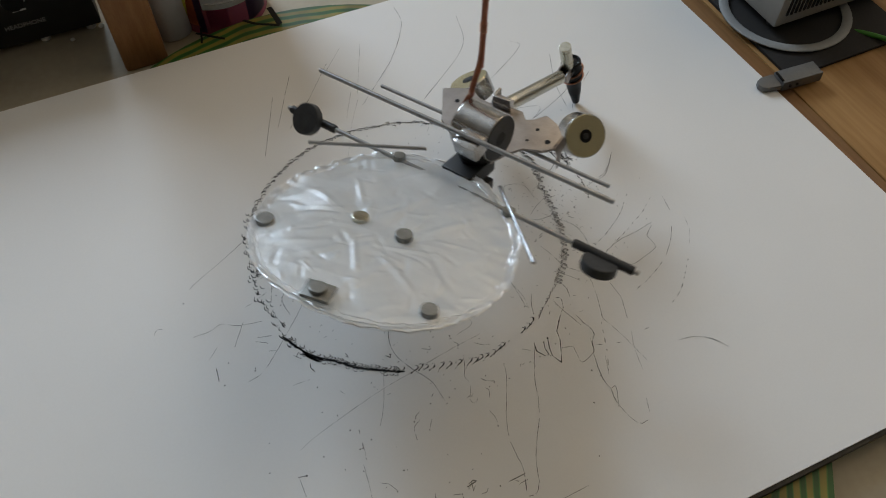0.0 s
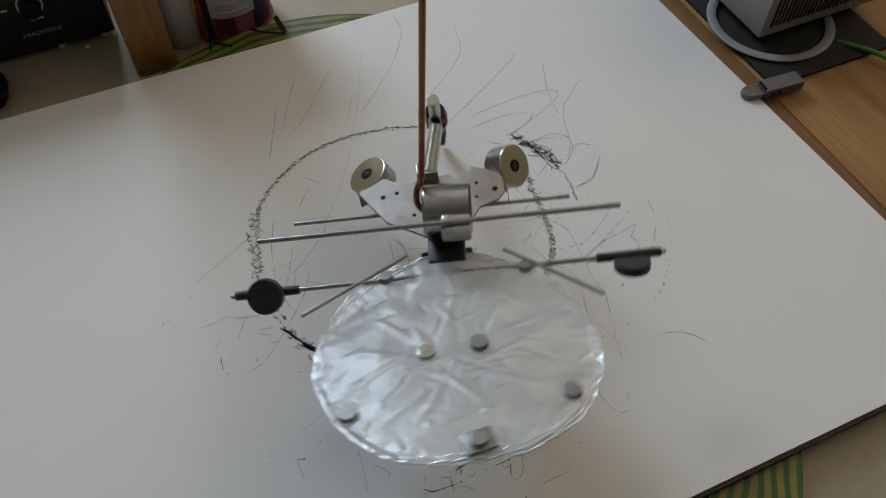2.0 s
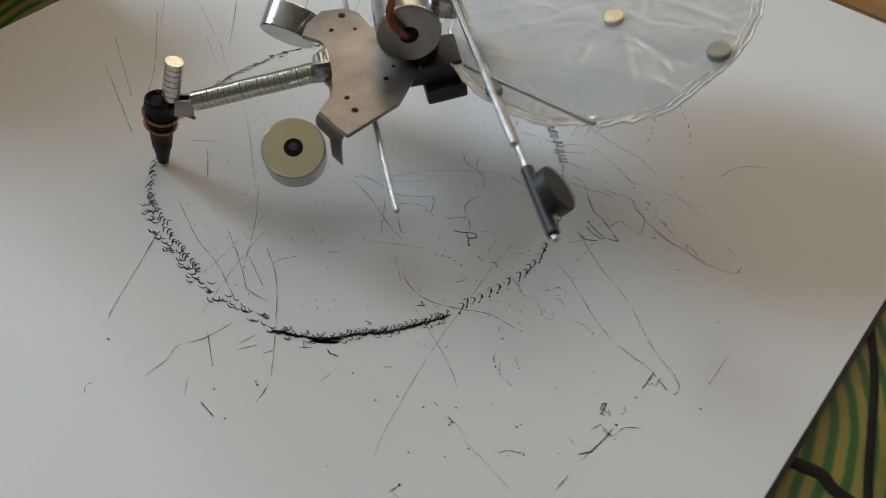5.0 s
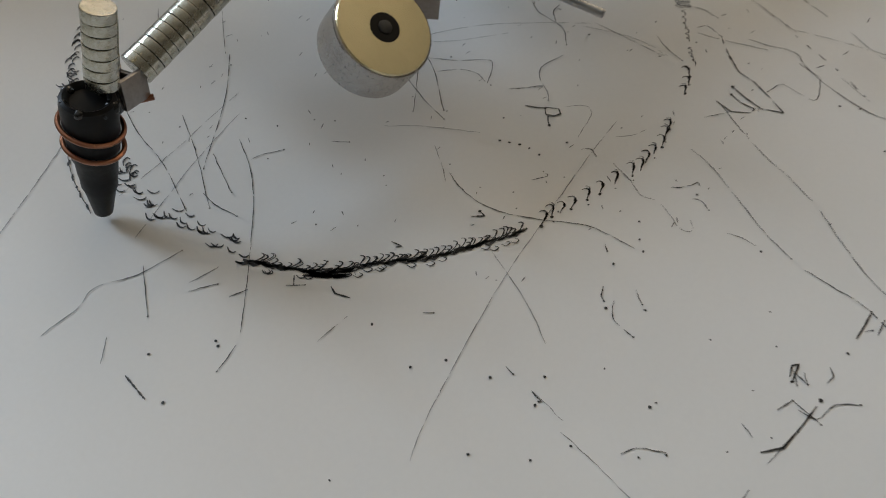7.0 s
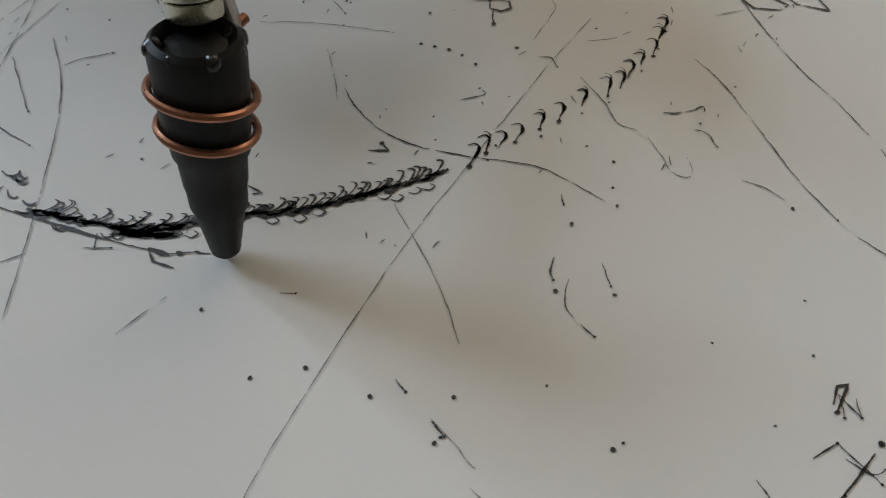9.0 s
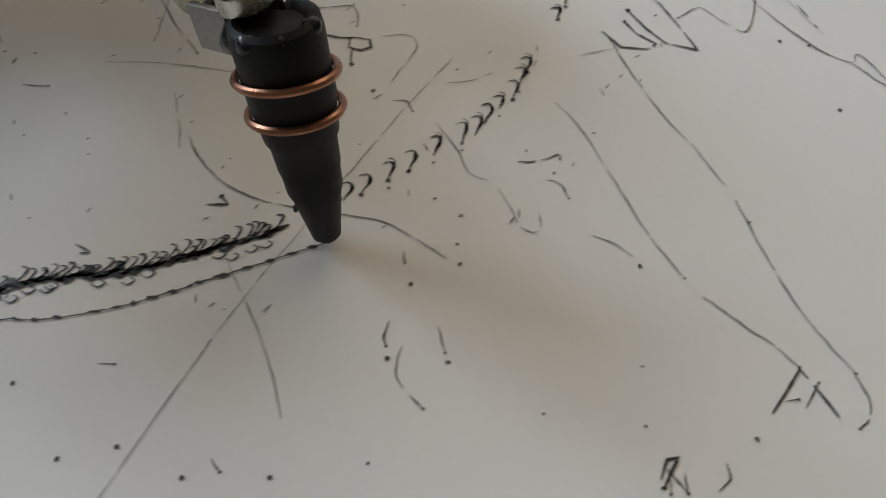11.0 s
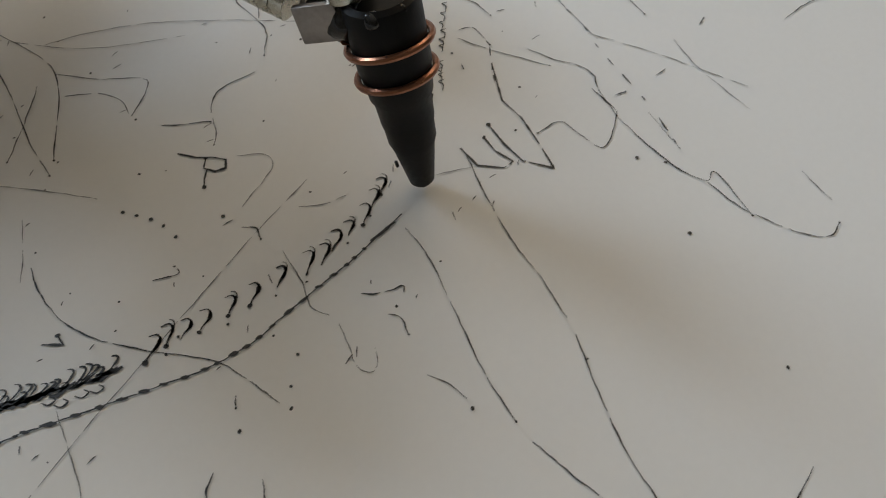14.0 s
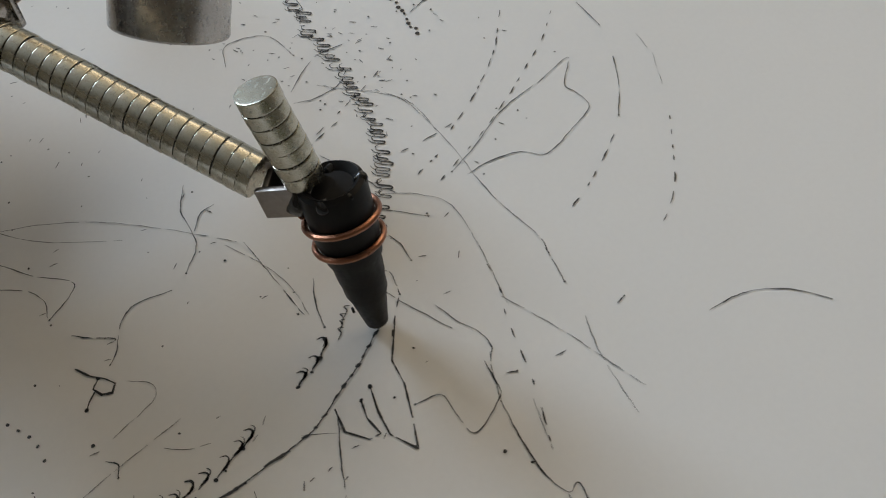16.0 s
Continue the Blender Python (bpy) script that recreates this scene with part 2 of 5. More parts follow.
# ---- room: unseen, added to close the scene and bounce warm light ----
def room():
    x0, x1, y0, y1, z0, z1, th = -1.9, 2.3, -2.1, 1.9, -0.77, 1.75, 0.12
    fl = mesh_object("floor", box((x1 - x0 + 0.4, y1 - y0 + 0.4, 0.1), pose((x0 + x1) / 2, (y0 + y1) / 2, z0 - 0.05)), FLOOR)
    tagged(fl, "brown floor far below the table", "floor", kind="structure")
    ce = mesh_object("ceiling", box((x1 - x0 + 0.4, y1 - y0 + 0.4, 0.1), pose((x0 + x1) / 2, (y0 + y1) / 2, z1 + 0.05)), CEIL)
    tagged(ce, "plain warm white ceiling", "ceiling", kind="structure")
    h = z1 - z0 - 0.006
    zc = (z0 + z1) / 2
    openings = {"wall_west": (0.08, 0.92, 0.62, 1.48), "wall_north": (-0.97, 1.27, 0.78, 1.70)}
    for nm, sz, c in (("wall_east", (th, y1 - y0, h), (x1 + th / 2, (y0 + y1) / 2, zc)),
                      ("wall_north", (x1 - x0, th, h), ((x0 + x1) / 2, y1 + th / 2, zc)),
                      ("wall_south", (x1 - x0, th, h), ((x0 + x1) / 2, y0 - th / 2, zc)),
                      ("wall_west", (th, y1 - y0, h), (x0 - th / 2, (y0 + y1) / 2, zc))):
        bm = None
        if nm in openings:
            # an unseen opening added round each lamp: wall below, above and beside it
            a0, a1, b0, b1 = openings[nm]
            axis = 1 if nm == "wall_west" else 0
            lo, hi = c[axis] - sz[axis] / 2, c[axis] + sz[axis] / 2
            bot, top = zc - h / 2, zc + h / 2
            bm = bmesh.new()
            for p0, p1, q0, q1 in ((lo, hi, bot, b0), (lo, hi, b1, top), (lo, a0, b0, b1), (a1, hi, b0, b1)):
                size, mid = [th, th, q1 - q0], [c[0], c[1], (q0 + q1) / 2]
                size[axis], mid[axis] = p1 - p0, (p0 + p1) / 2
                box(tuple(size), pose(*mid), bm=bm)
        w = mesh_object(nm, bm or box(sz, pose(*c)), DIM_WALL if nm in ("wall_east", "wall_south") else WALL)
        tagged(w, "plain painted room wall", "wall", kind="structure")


room()

# ---- table, painted panel, drawing board, paper ----
def table():
    t = empty("table", on_board(0.02, 0.05, -0.75))
    tagged(t, "pale wooden worktable under the painted panel", "table")
    widths = (0.155, 0.145, 0.16, 0.15, 0.155)
    v = -0.222
    for w in widths:
        part("tabletop_board", box((1.3, w - 0.002, 0.026), pose(0, v + w / 2, 0.75 - 0.0238), 0.002), TABLE, t)
        v += w
    for sx in (-0.55, 0.55):
        for sy in (-0.17, 0.49):
            part("leg", box((0.06, 0.06, 0.733), pose(sx, sy, 0.3466), 0.004), TABLE, t)


table()


def painted_panel():
    pts = []
    for i in range(96):
        a = 2 * math.pi * i / 96
        pts.append((0.05 + 0.166 * math.cos(a), 0.212 * math.sin(a)))
    p = mesh_object("painted_panel", slab(pts, -0.0106, -0.0047, 0.0012), STRIPES)
    p.matrix_world = BOARD_FRAME.copy()
    tagged(p, "oval panel hand-painted in green and yellow stripes with black strokes", "painted panel")
    for pth, r in (([(0.0685, -0.139), (0.0705, -0.147), (0.0685, -0.153), (0.0690, -0.166)], 0.0021),
                   ([(0.138, -0.134), (0.113, -0.146), (0.093, -0.153), (0.073, -0.160), (0.045, -0.174)], 0.0014),
                   ([(0.0597, 0.2174), (0.0605, 0.2088), (0.0610, 0.2005)], 0.0017),
                   ([(0.0372, 0.2175), (0.0437, 0.2114), (0.0490, 0.2062), (0.0607, 0.1995)], 0.0011),
                   ([(0.0149, 0.2127), (0.0220, 0.2065), (0.0286, 0.2012)], 0.0010),
                   ([(0.0185, 0.2164), (0.0173, 0.2098), (0.0158, 0.2028)], 0.0006)):
        s = tube([(x, y, -0.0045) for x, y, _ in smooth_path([(a, b, 0) for a, b in pth])], r, 6)
        for vtx in s.verts:
            vtx.co.z = -0.0045 + (vtx.co.z + 0.0045) * 0.12
        part("black_stroke", s, BLACK, p, "thick black painted stroke")


painted_panel()

U0, U1, V0, V1 = -0.26, 0.283, -0.1375, 0.1884


def drawing_board():
    b = mesh_object("drawing_board", box((U1 - U0 - 0.006, V1 - V0 + 0.001, 0.0033), pose((U0 + U1) / 2 - 0.003, (V0 + V1) / 2 - 0.0012, -0.00298), 0.0006), BOARD)
    b.matrix_world = BOARD_FRAME.copy()
    tagged(b, "dark thin drawing board under the white paper", "drawing board")


drawing_board()


def paper():
    bm = bmesh.new()
    nx, ny = 90, 54
    grid = []
    for j in range(ny + 1):
        row = []
        for i in range(nx + 1):
            x, y = U0 + (U1 - U0) * i / nx, V0 + (V1 - V0) * j / ny
            row.append(bm.verts.new((x - 0.035 * y * i / nx, y, 0.0)))
        grid.append(row)
    for j in range(ny):
        for i in range(nx):
            bm.faces.new((grid[j][i], grid[j][i + 1], grid[j + 1][i + 1], grid[j + 1][i]))
    ret = bmesh.ops.extrude_face_region(bm, geom=bm.faces[:])
    for g in ret["geom"]:
        if isinstance(g, bmesh.types.BMVert):
            g.co.z = -0.0013
    s = mesh_object("paper_sheet", bm, PAPER)
    s.matrix_world = BOARD_FRAME.copy()
    return tagged(s, "large white sheet of drawing paper covered in black pen marks", "paper")


SHEET_OF_PAPER = paper()

# ---- pendulum drawing machine; its parts are placed in millimetres about the spool ----
TIP = mm(-4.3, 86.7, -51.0)
PEND = empty("pendulum_machine")
tagged(PEND, "hanging drawing machine of steel scraps, magnets and crumpled foil", "drawing machine")


def magnet_stack(name, a, b, r, n, material, label):
    """A stack of disc magnets; every disc is a piece of its own."""
    a, b = Vector(a), Vector(b)
    axis = (b - a).normalized()
    length = (b - a).length
    # added dark core puts the grooves' shade between the discs into colour
    core = part(name, lathe(rounded(length - 0.0004, r * 0.93, 0.0002), a + axis * 0.0002, axis, 20), FERRITE, PEND, label)
    rng = random.Random(5)
    data = None
    t = length / n
    for i in range(n):
        off = Vector((rng.uniform(-1, 1), rng.uniform(-1, 1), rng.uniform(-1, 1))) * 0.000035
        if data is None:
            d = part("disc_magnet", lathe(rounded(t * 0.955, r, 0.00012), (0, 0, 0), (0, 0, 1), 24), material, core)
            data = d.data
        else:
            d = new("disc_magnet", data)
            d.parent = core
        d.matrix_basis = Matrix.Translation(a + axis * t * i + off) @ frame_of(axis + off * 400).to_4x4()
    return core


def bracket():
    out = [(-8, -4), (-14, 0), (-21, 3), (-25, 5), (-31, 13), (-38, 22), (-34, 25), (-26, 30), (-20, 26), (-14, 26), (-10, 29), (2, 30), (6, 26),
           (9, 28), (12, 34), (19, 32), (25, 27), (26, 18), (23, 14), (15, 11), (11, 4), (9, -4)]
    bm = slab([(x / 1000, y / 1000) for x, y in out], -0.0135, -0.0121, 0.0003)
    b = part("bracket_plate", bm, SHEET, PEND, "stamped grey steel bracket plate with punched holes")
    # wing ends bent down; the leg goes on at one end of each fold
    for (ax, ay), (bx, by) in (((-26.5, 29.6), (-37.6, 22.2)), ((24.8, 27.0), (25.8, 18.0))):
        a, c = Vector((ax, ay)), Vector((bx, by))
        d = (c - a).normalized()
        n = Vector((d.y, -d.x))
        if n.dot((a + c) / 2 - Vector((0, 15))) < 0:
            n = -n
        bm = bmesh.new()
        rows_ = []
        for off, z, f0 in ((-0.4, -12.3, 0.0), (0.9, -12.5, 0.0), (1.7, -13.4, 0.0), (2.0, -15.0, 0.0), (2.1, -16.5, 0.03), (2.1, -17.0, 0.52), (2.2, -24.0, 0.58)):
            rows_.append([bm.verts.new(mm(*(a.lerp(c, f) + n * off), z)) for f in (f0, f0 + (1 - f0) * 0.35, f0 + (1 - f0) * 0.7, 1.0)])
        for r0, r1 in zip(rows_, rows_[1:]):
            for q in range(3):
                bm.faces.new((r0[q], r0[q + 1], r1[q + 1], r1[q]))
        bmesh.ops.solidify(bm, geom=bm.faces[:], thickness=0.0011)
        part("bent_tab", bm, SHEET, b, "bent-down steel tab at the wing")
    # black discs stand in for the shade inside the punched holes
    for x, y, r in ((-21, 21, 0.9), (-27, 19, 1.1), (-13, 8, 0.9), (-7, 5, 0.7), (22, 20, 1.3), (14, 24, 0.9), (14, 16, 0.7)):
        part("black_hole_disc", lathe(rounded(0.0016, r / 1000, 0.0001), mm(x, y, -13.55), (0, 0, 1), 16), BLACK, b)
    # bent holder and cross bolt for the arm
    bm = box((0.0085, 0.0011, 0.0075), pose(-0.0066, 0.0262, -0.0094, 0, 0, 6), 0.0003)
    box((0.0011, 0.006, 0.0075), pose(-0.0112, 0.0285, -0.0094, 0, 0, 6), 0.0003, bm=bm)
    part("arm_holder", bm, STEEL, b, "small folded steel holder")
    part("cross_bolt", lathe(rounded(0.0086, 0.0029, 0.0003), mm(-3.4, 28.2, -10.4), (-1, -0.05, 0.06), 20), STEEL, b, "short shiny steel bolt")


bracket()


def ring_magnet(name, face, axis, r, length, hole, body, front, label):
    """A cylinder with a dark disc for its hole and a coloured front face."""
    f, ax = Vector(face), Vector(axis).normalized()
    prof = rounded(length, r, 0.0004)
    c = part(name, lathe(prof, f - ax * length, ax, 40), body, PEND, label)
    part("face", lathe([(0, hole), (0.0003, hole), (0.0003, r - 0.0006), (0, r - 0.0004)], f, ax, 40, closed=True), front, c)
    # black disc and dark core paint the shade of the recess
    part("hole", lathe(rounded(0.0004, hole * 1.02, 0.0001), f + ax * 0.00005, ax, 24), BLACK, c)
    part("hole_core", lathe([(0, hole * 0.5), (0.0007, hole * 0.45), (0.0009, hole * 0.2)], f, ax, 16), FERRITE, c)
    return c


ring_magnet("wing_magnet", mm(-36, 38.5, -17.5), (-0.45, 0, 0.89), 0.0098, 0.0095, 0.0029, STEEL, CREAM, "steel ring magnet with a polished front face")
ring_magnet("wing_magnet", mm(31.2, 36.1, -16.0), (0.72, -0.4, 0.56), 0.0098, 0.0095, 0.0029, STEEL, CREAM, "steel ring magnet with a polished front face")


def spool():
    s = part("spool", lathe(rounded(0.0185, 0.0105, 0.0005), mm(-7, 0, 0), (1, 0, 0), 44), STEEL, PEND, "short bright steel spool")
    part("end_face", lathe([(0, 0.0031), (0.0004, 0.0031), (0.0004, 0.0098), (0, 0.0101)], mm(-7, 0, 0), (-1, 0, 0), 44, closed=True), SHEET, s)
    # black discs put the shade inside the bore into colour
    part("bore_disc", lathe(rounded(0.0005, 0.0031, 0.0001), mm(-6.9, 0, 0), (-1, 0, 0), 24), BLACK, s)
    # far face in dark ferrite: a dark reflection put into its colour
    part("end_face", lathe([(0, 0.0031), (0.0004, 0.0031), (0.0004, 0.0098), (0, 0.0101)], mm(11.5, 0, 0), (1, 0, 0), 44, closed=True), FERRITE, s)
    part("bore_disc", lathe(rounded(0.0005, 0.0031, 0.0001), mm(11.4, 0, 0), (1, 0, 0), 24), BLACK, s)
    # clear tape and clamp round the rods
    part("clamp", box((0.012, 0.009, 0.008), pose(0.006, -0.0128, 0.0035, 10, 0, 0), 0.0018), STEEL, s, "crumpled shiny clamp")


spool()


def foot():
    bm = box((0.0155, 0.019, 0.0075), pose(0.0005, -0.0085, -0.0165, -8, 0, 2), 0.0012)
    f = part("rubber_foot", bm, RUBBER, PEND, "black rubber block under the spool")
    part("collar", lathe(rounded(0.008, 0.0068, 0.001), mm(0.5, -3, -15.5), (0, -0.2, 1), 24), BLACK, f)
    part("lower_block", box((0.022, 0.014, 0.006), pose(0.0005, -0.012, -0.0225, -10, 0, 4), 0.0012), RUBBER, f)


foot()

# arm of stacked disc magnets, the small stack, and the pen
magnet_stack("magnet_arm", mm(-7.0, 30.0, -12.6), mm(-4.9, 70.5, -23.2), 0.0033, 22, NICKEL, "arm of stacked small nickel disc magnets")
magnet_stack("magnet_post", mm(-5.1, 77.6, -21.0), mm(-4.7, 73.2, -6.8), 0.0029, 7, NICKEL, "short upright stack of nickel disc magnets")


def folded_strip():
    """A small steel strip bent into a channel round the end of the arm."""
    m = Matrix.Translation(mm(-5.0, 74.0, -23.8)) @ pose(0, 0, 0, 14, 4, 8)
    bm = box((0.0010, 0.0062, 0.0058), m @ pose(-0.0027, 0, 0, 0, 6, 0), 0.0003)
    box((0.0010, 0.0055, 0.0050), m @ pose(0.0026, 0.0002, -0.0003, 0, -8, 4), 0.0003, bm=bm)
    box((0.0058, 0.0050, 0.0009), m @ pose(0, 0.0003, -0.0026, 4, 0, 0), 0.0003, bm=bm)
    box((0.0045, 0.0010, 0.0042), m @ pose(0, -0.0020, -0.0008, 0, 0, 5), 0.0003, bm=bm)
    return bm


def pen():
    tip, top = TIP, mm(-5.5, 81.1, -20.4)
    axis = (top - tip).normalized()
    prof = [(0, 0.0003), (0.0004, 0.0005), (0.0010, 0.0007), (0.0011, 0.0014), (0.0016, 0.0018), (0.0082, 0.0029), (0.0094, 0.0033),
            (0.0118, 0.0034), (0.0128, 0.0036), (0.0166, 0.0038), (0.0172, 0.0042), (0.0205, 0.0045), (0.0215, 0.0047), (0.0292, 0.0048),
            (0.0306, 0.0046), (0.0311, 0.0040), (0.0308, 0.0036), (0.0301, 0.0030), (0.0303, 0.0012)]
    p = part("pen", lathe(prof, tip, axis, 40), BLACK, PEND, "black fineliner nib section with a worn plastic grip")
    q = frame_of(axis)
    for h, tilt, r in ((0.0201, 0.16, 0.00505), (0.0246, 0.20, 0.0053)):
        pts = []
        for i in range(40):
            a = 2 * math.pi * i / 40
            pts.append(tip + q @ Vector((r * math.cos(a), r * math.sin(a), h + tilt * r * math.sin(a + 0.6))))
        part("wire_loop", tube(pts, 0.00048, 8, close=True), COPPER, p, "loop of bare copper wire")
    part("vent_hole", lathe(rounded(0.0004, 0.0005, 0.0001), tip + q @ Vector((0.0023, -0.0016, 0.0058)), q @ Vector((0.8, -0.55, 0)), 10), RUBBER, p)
    # glue and the folded clip that ties it to the arm
    n = part("folded_clip", folded_strip(), SHEET, PEND, "small folded steel clip joining pen and arm")
    part("copper_end", tube([mm(-8.8, 71.0, -27), mm(-6.0, 74.5, -27.4), mm(-3.0, 77.5, -26.5)], 0.0006, 8), COPPER, n)
    bm = bmesh.new()
    bmesh.ops.create_icosphere(bm, subdivisions=3, radius=0.0034)
    for v in bm.verts:
        v.co *= 1 + 0.25 * noise.noise(v.co * 600)
    bmesh.ops.transform(bm, matrix=Matrix.Translation(mm(-5.0, 77.4, -24.3)), verts=bm.verts)
    part("glue_blob", bm, GLUE, n, "glossy black glue")
    for ang, hh, rr in ((0.4, 0.0300, 0.0011), (1.3, 0.0303, 0.0007), (2.3, 0.0302, 0.0010), (3.2, 0.0296, 0.0009), (3.9, 0.0297, 0.0013), (5.2, 0.0285, 0.0012)):
        lump = bmesh.new()
        bmesh.ops.create_icosphere(lump, subdivisions=3, radius=rr)
        c = tip + q @ Vector((0.0040 * math.cos(ang), 0.0040 * math.sin(ang), hh))
        for v in lump.verts:
            v.co = c + v.co * (1 + 0.3 * noise.noise(v.co * 700 + c * 300))
        part("glue_lump", lump, GLUE, p, "uneven glossy black glue")


pen()


def rods():
    for nm, a, b, r in (("upper_rod", (-71.1, -19.8, 11.5), (70.4, -8.6, 6.4), 1.05), ("lower_rod", (-66.6, 10.2, -15.8), (54.2, 19.1, -19.4), 0.9)):
        a, b = mm(*a), mm(*b)
        part(nm, lathe(rounded((b - a).length, r / 1000, 0.0003), a, b - a, 14), ROD, PEND, "thin plain steel rod")
    a, b = mm(-86.7, -30.4, -9.8), mm(88.9, -17.2, -14.2)
    r = part("balance_rod", lathe(rounded((b - a).length, 0.001, 0.0003), a, b - a, 14), ROD, PEND, "thin steel balance rod with a black weight at each end")
    d = (b - a).normalized()
    for base, s, axis, c in ((a, 1, (0, -0.7, 0.7), mm(-71.3, -32.8, -7.4)), (b, -1, (0, 0.4, 0.92), mm(74.8, -22.9, -14.0))):
        part("sleeve", lathe(rounded(0.026, 0.0019, 0.0004), base + d * s * 0.002, d * s, 14), RUBBER, r)
        ax = Vector(axis).normalized()
        part("end_weight", lathe(rounded(0.0042, 0.0072, 0.0005), c - ax * 0.002, ax, 32), FERRITE, r, "round black ferrite weight")


rods()


FOIL_C, FOIL_R = Vector((0.003, -0.0685)), (0.0525, 0.0475)
FOLD_RNG = random.Random(23)
FOLDS, CREASES = [], []
for fold in range(9):
    turn = FOLD_RNG.uniform(0, math.pi)
    FOLDS.append((Vector((math.cos(turn), math.sin(turn), 0)), FOLD_RNG.random(), FOLD_RNG.choice((0.016, 0.024, 0.034, 0.05)) * FOLD_RNG.uniform(0.8, 1.2), FOLD_RNG.uniform(0.03, 0.075)))
# long creases fan out from the block and the middle magnets, short ones lie anyhow
for crease in range(120):
    if crease < 34:
        hub = FOLD_RNG.choice(((0.001, -0.014), (-0.006, -0.067), (0.013, -0.064), (0.004, -0.075)))
        turn, reach, far = FOLD_RNG.uniform(0, 2 * math.pi), FOLD_RNG.uniform(0.003, 0.012), FOLD_RNG.uniform(0.014, 0.034)
        start = Vector(hub) + Vector((math.cos(turn), math.sin(turn))) * reach
        turn += FOLD_RNG.uniform(-0.35, 0.35)
        CREASES.append((start, Vector((math.cos(turn), math.sin(turn))), far, FOLD_RNG.uniform(0.0011, 0.0026), FOLD_RNG.choice((-1, 1, 1)) * FOLD_RNG.uniform(0.00022, 0.00055)))
    else:
        turn, out = FOLD_RNG.uniform(0, 2 * math.pi), FOLD_RNG.uniform(0.05, 0.9) ** 0.6
        start = FOIL_C + Vector((FOIL_R[0] * out * math.cos(turn), FOIL_R[1] * out * math.sin(turn)))
        turn = FOLD_RNG.uniform(0, 2 * math.pi)
        CREASES.append((start, Vector((math.cos(turn), math.sin(turn))), FOLD_RNG.uniform(0.003, 0.012), FOLD_RNG.uniform(0.0008, 0.0019), FOLD_RNG.choice((-1, 1)) * FOLD_RNG.uniform(0.00014, 0.0004)))
RIM = [1.02, 1.05, 1.10, 1.14, 1.165, 1.14, 1.09, 1.01, 0.97, 0.93, 0.93, 0.955, 0.95, 0.97, 1.0, 1.01]


def rim_radius(a):
    """Uneven outline of the foil, widest towards the block."""
    k = a / (2 * math.pi) * 16
    i = int(k) % 16
    f = (k - int(k)) ** 2 * (3 - 2 * (k - int(k)))
    return RIM[i] * (1 - f) + RIM[(i + 1) % 16] * f


def foil_height(x, y):
    """Height of the crumpled foil dish over the machine's origin, in metres."""
    p2, p = Vector((x, y)), Vector((x, y, 0))
    ax, ay = (x - FOIL_C.x) / FOIL_R[0], (y - FOIL_C.y) / FOIL_R[1]
    away = math.hypot(ax, ay)
    base = -0.0105 + (-0.025 - y) * 0.27 - 0.0058 * ax * ax * min(1.0, 1.2 - 0.4 * ay) - (0.0028 * ay ** 4 if ay < 0 else 0)
    q = p + Vector((noise.noise(p * 60), noise.noise(p * 60 + Vector((4, 4, 4))), 0)) * 0.002
    h = 0.0005 * noise.noise(p * 24)
    for n, off, wave, slope in FOLDS:
        w = (q.dot(n) / wave + off) % 1.0
        fade = min(1.0, max(0.0, 0.4 + 2.4 * noise.noise(p * 40 + n * 5 + Vector((off * 9, 0, 0)))))
        h += (abs(w - 0.5) - 0.25) * wave * slope * fade
    q2 = Vector((q.x, q.y))
    for o, d, far, wide, tall in CREASES:
        r = q2 - o
        along = r.dot(d)
        if 0 < along < far:
            side = abs(r.x * d.y - r.y * d.x)
            if side < wide:
                h += tall * (1 - side / wide) * min(1.0, 3.0 * min(along, far - along) / far)
    # the folds die out towards the rolled rim, which is crimped
    h *= min(1.0, max(0.3, (1.10 - away) / 0.2))
    if away > 0.8:
        a = math.atan2(ay, ax)
        h += 0.00013 * min(1.0, (away - 0.8) / 0.15) * math.sin(a * 46 + 5 * noise.noise(Vector((math.cos(a) * 4, math.sin(a) * 4, 0))))
    return base + h


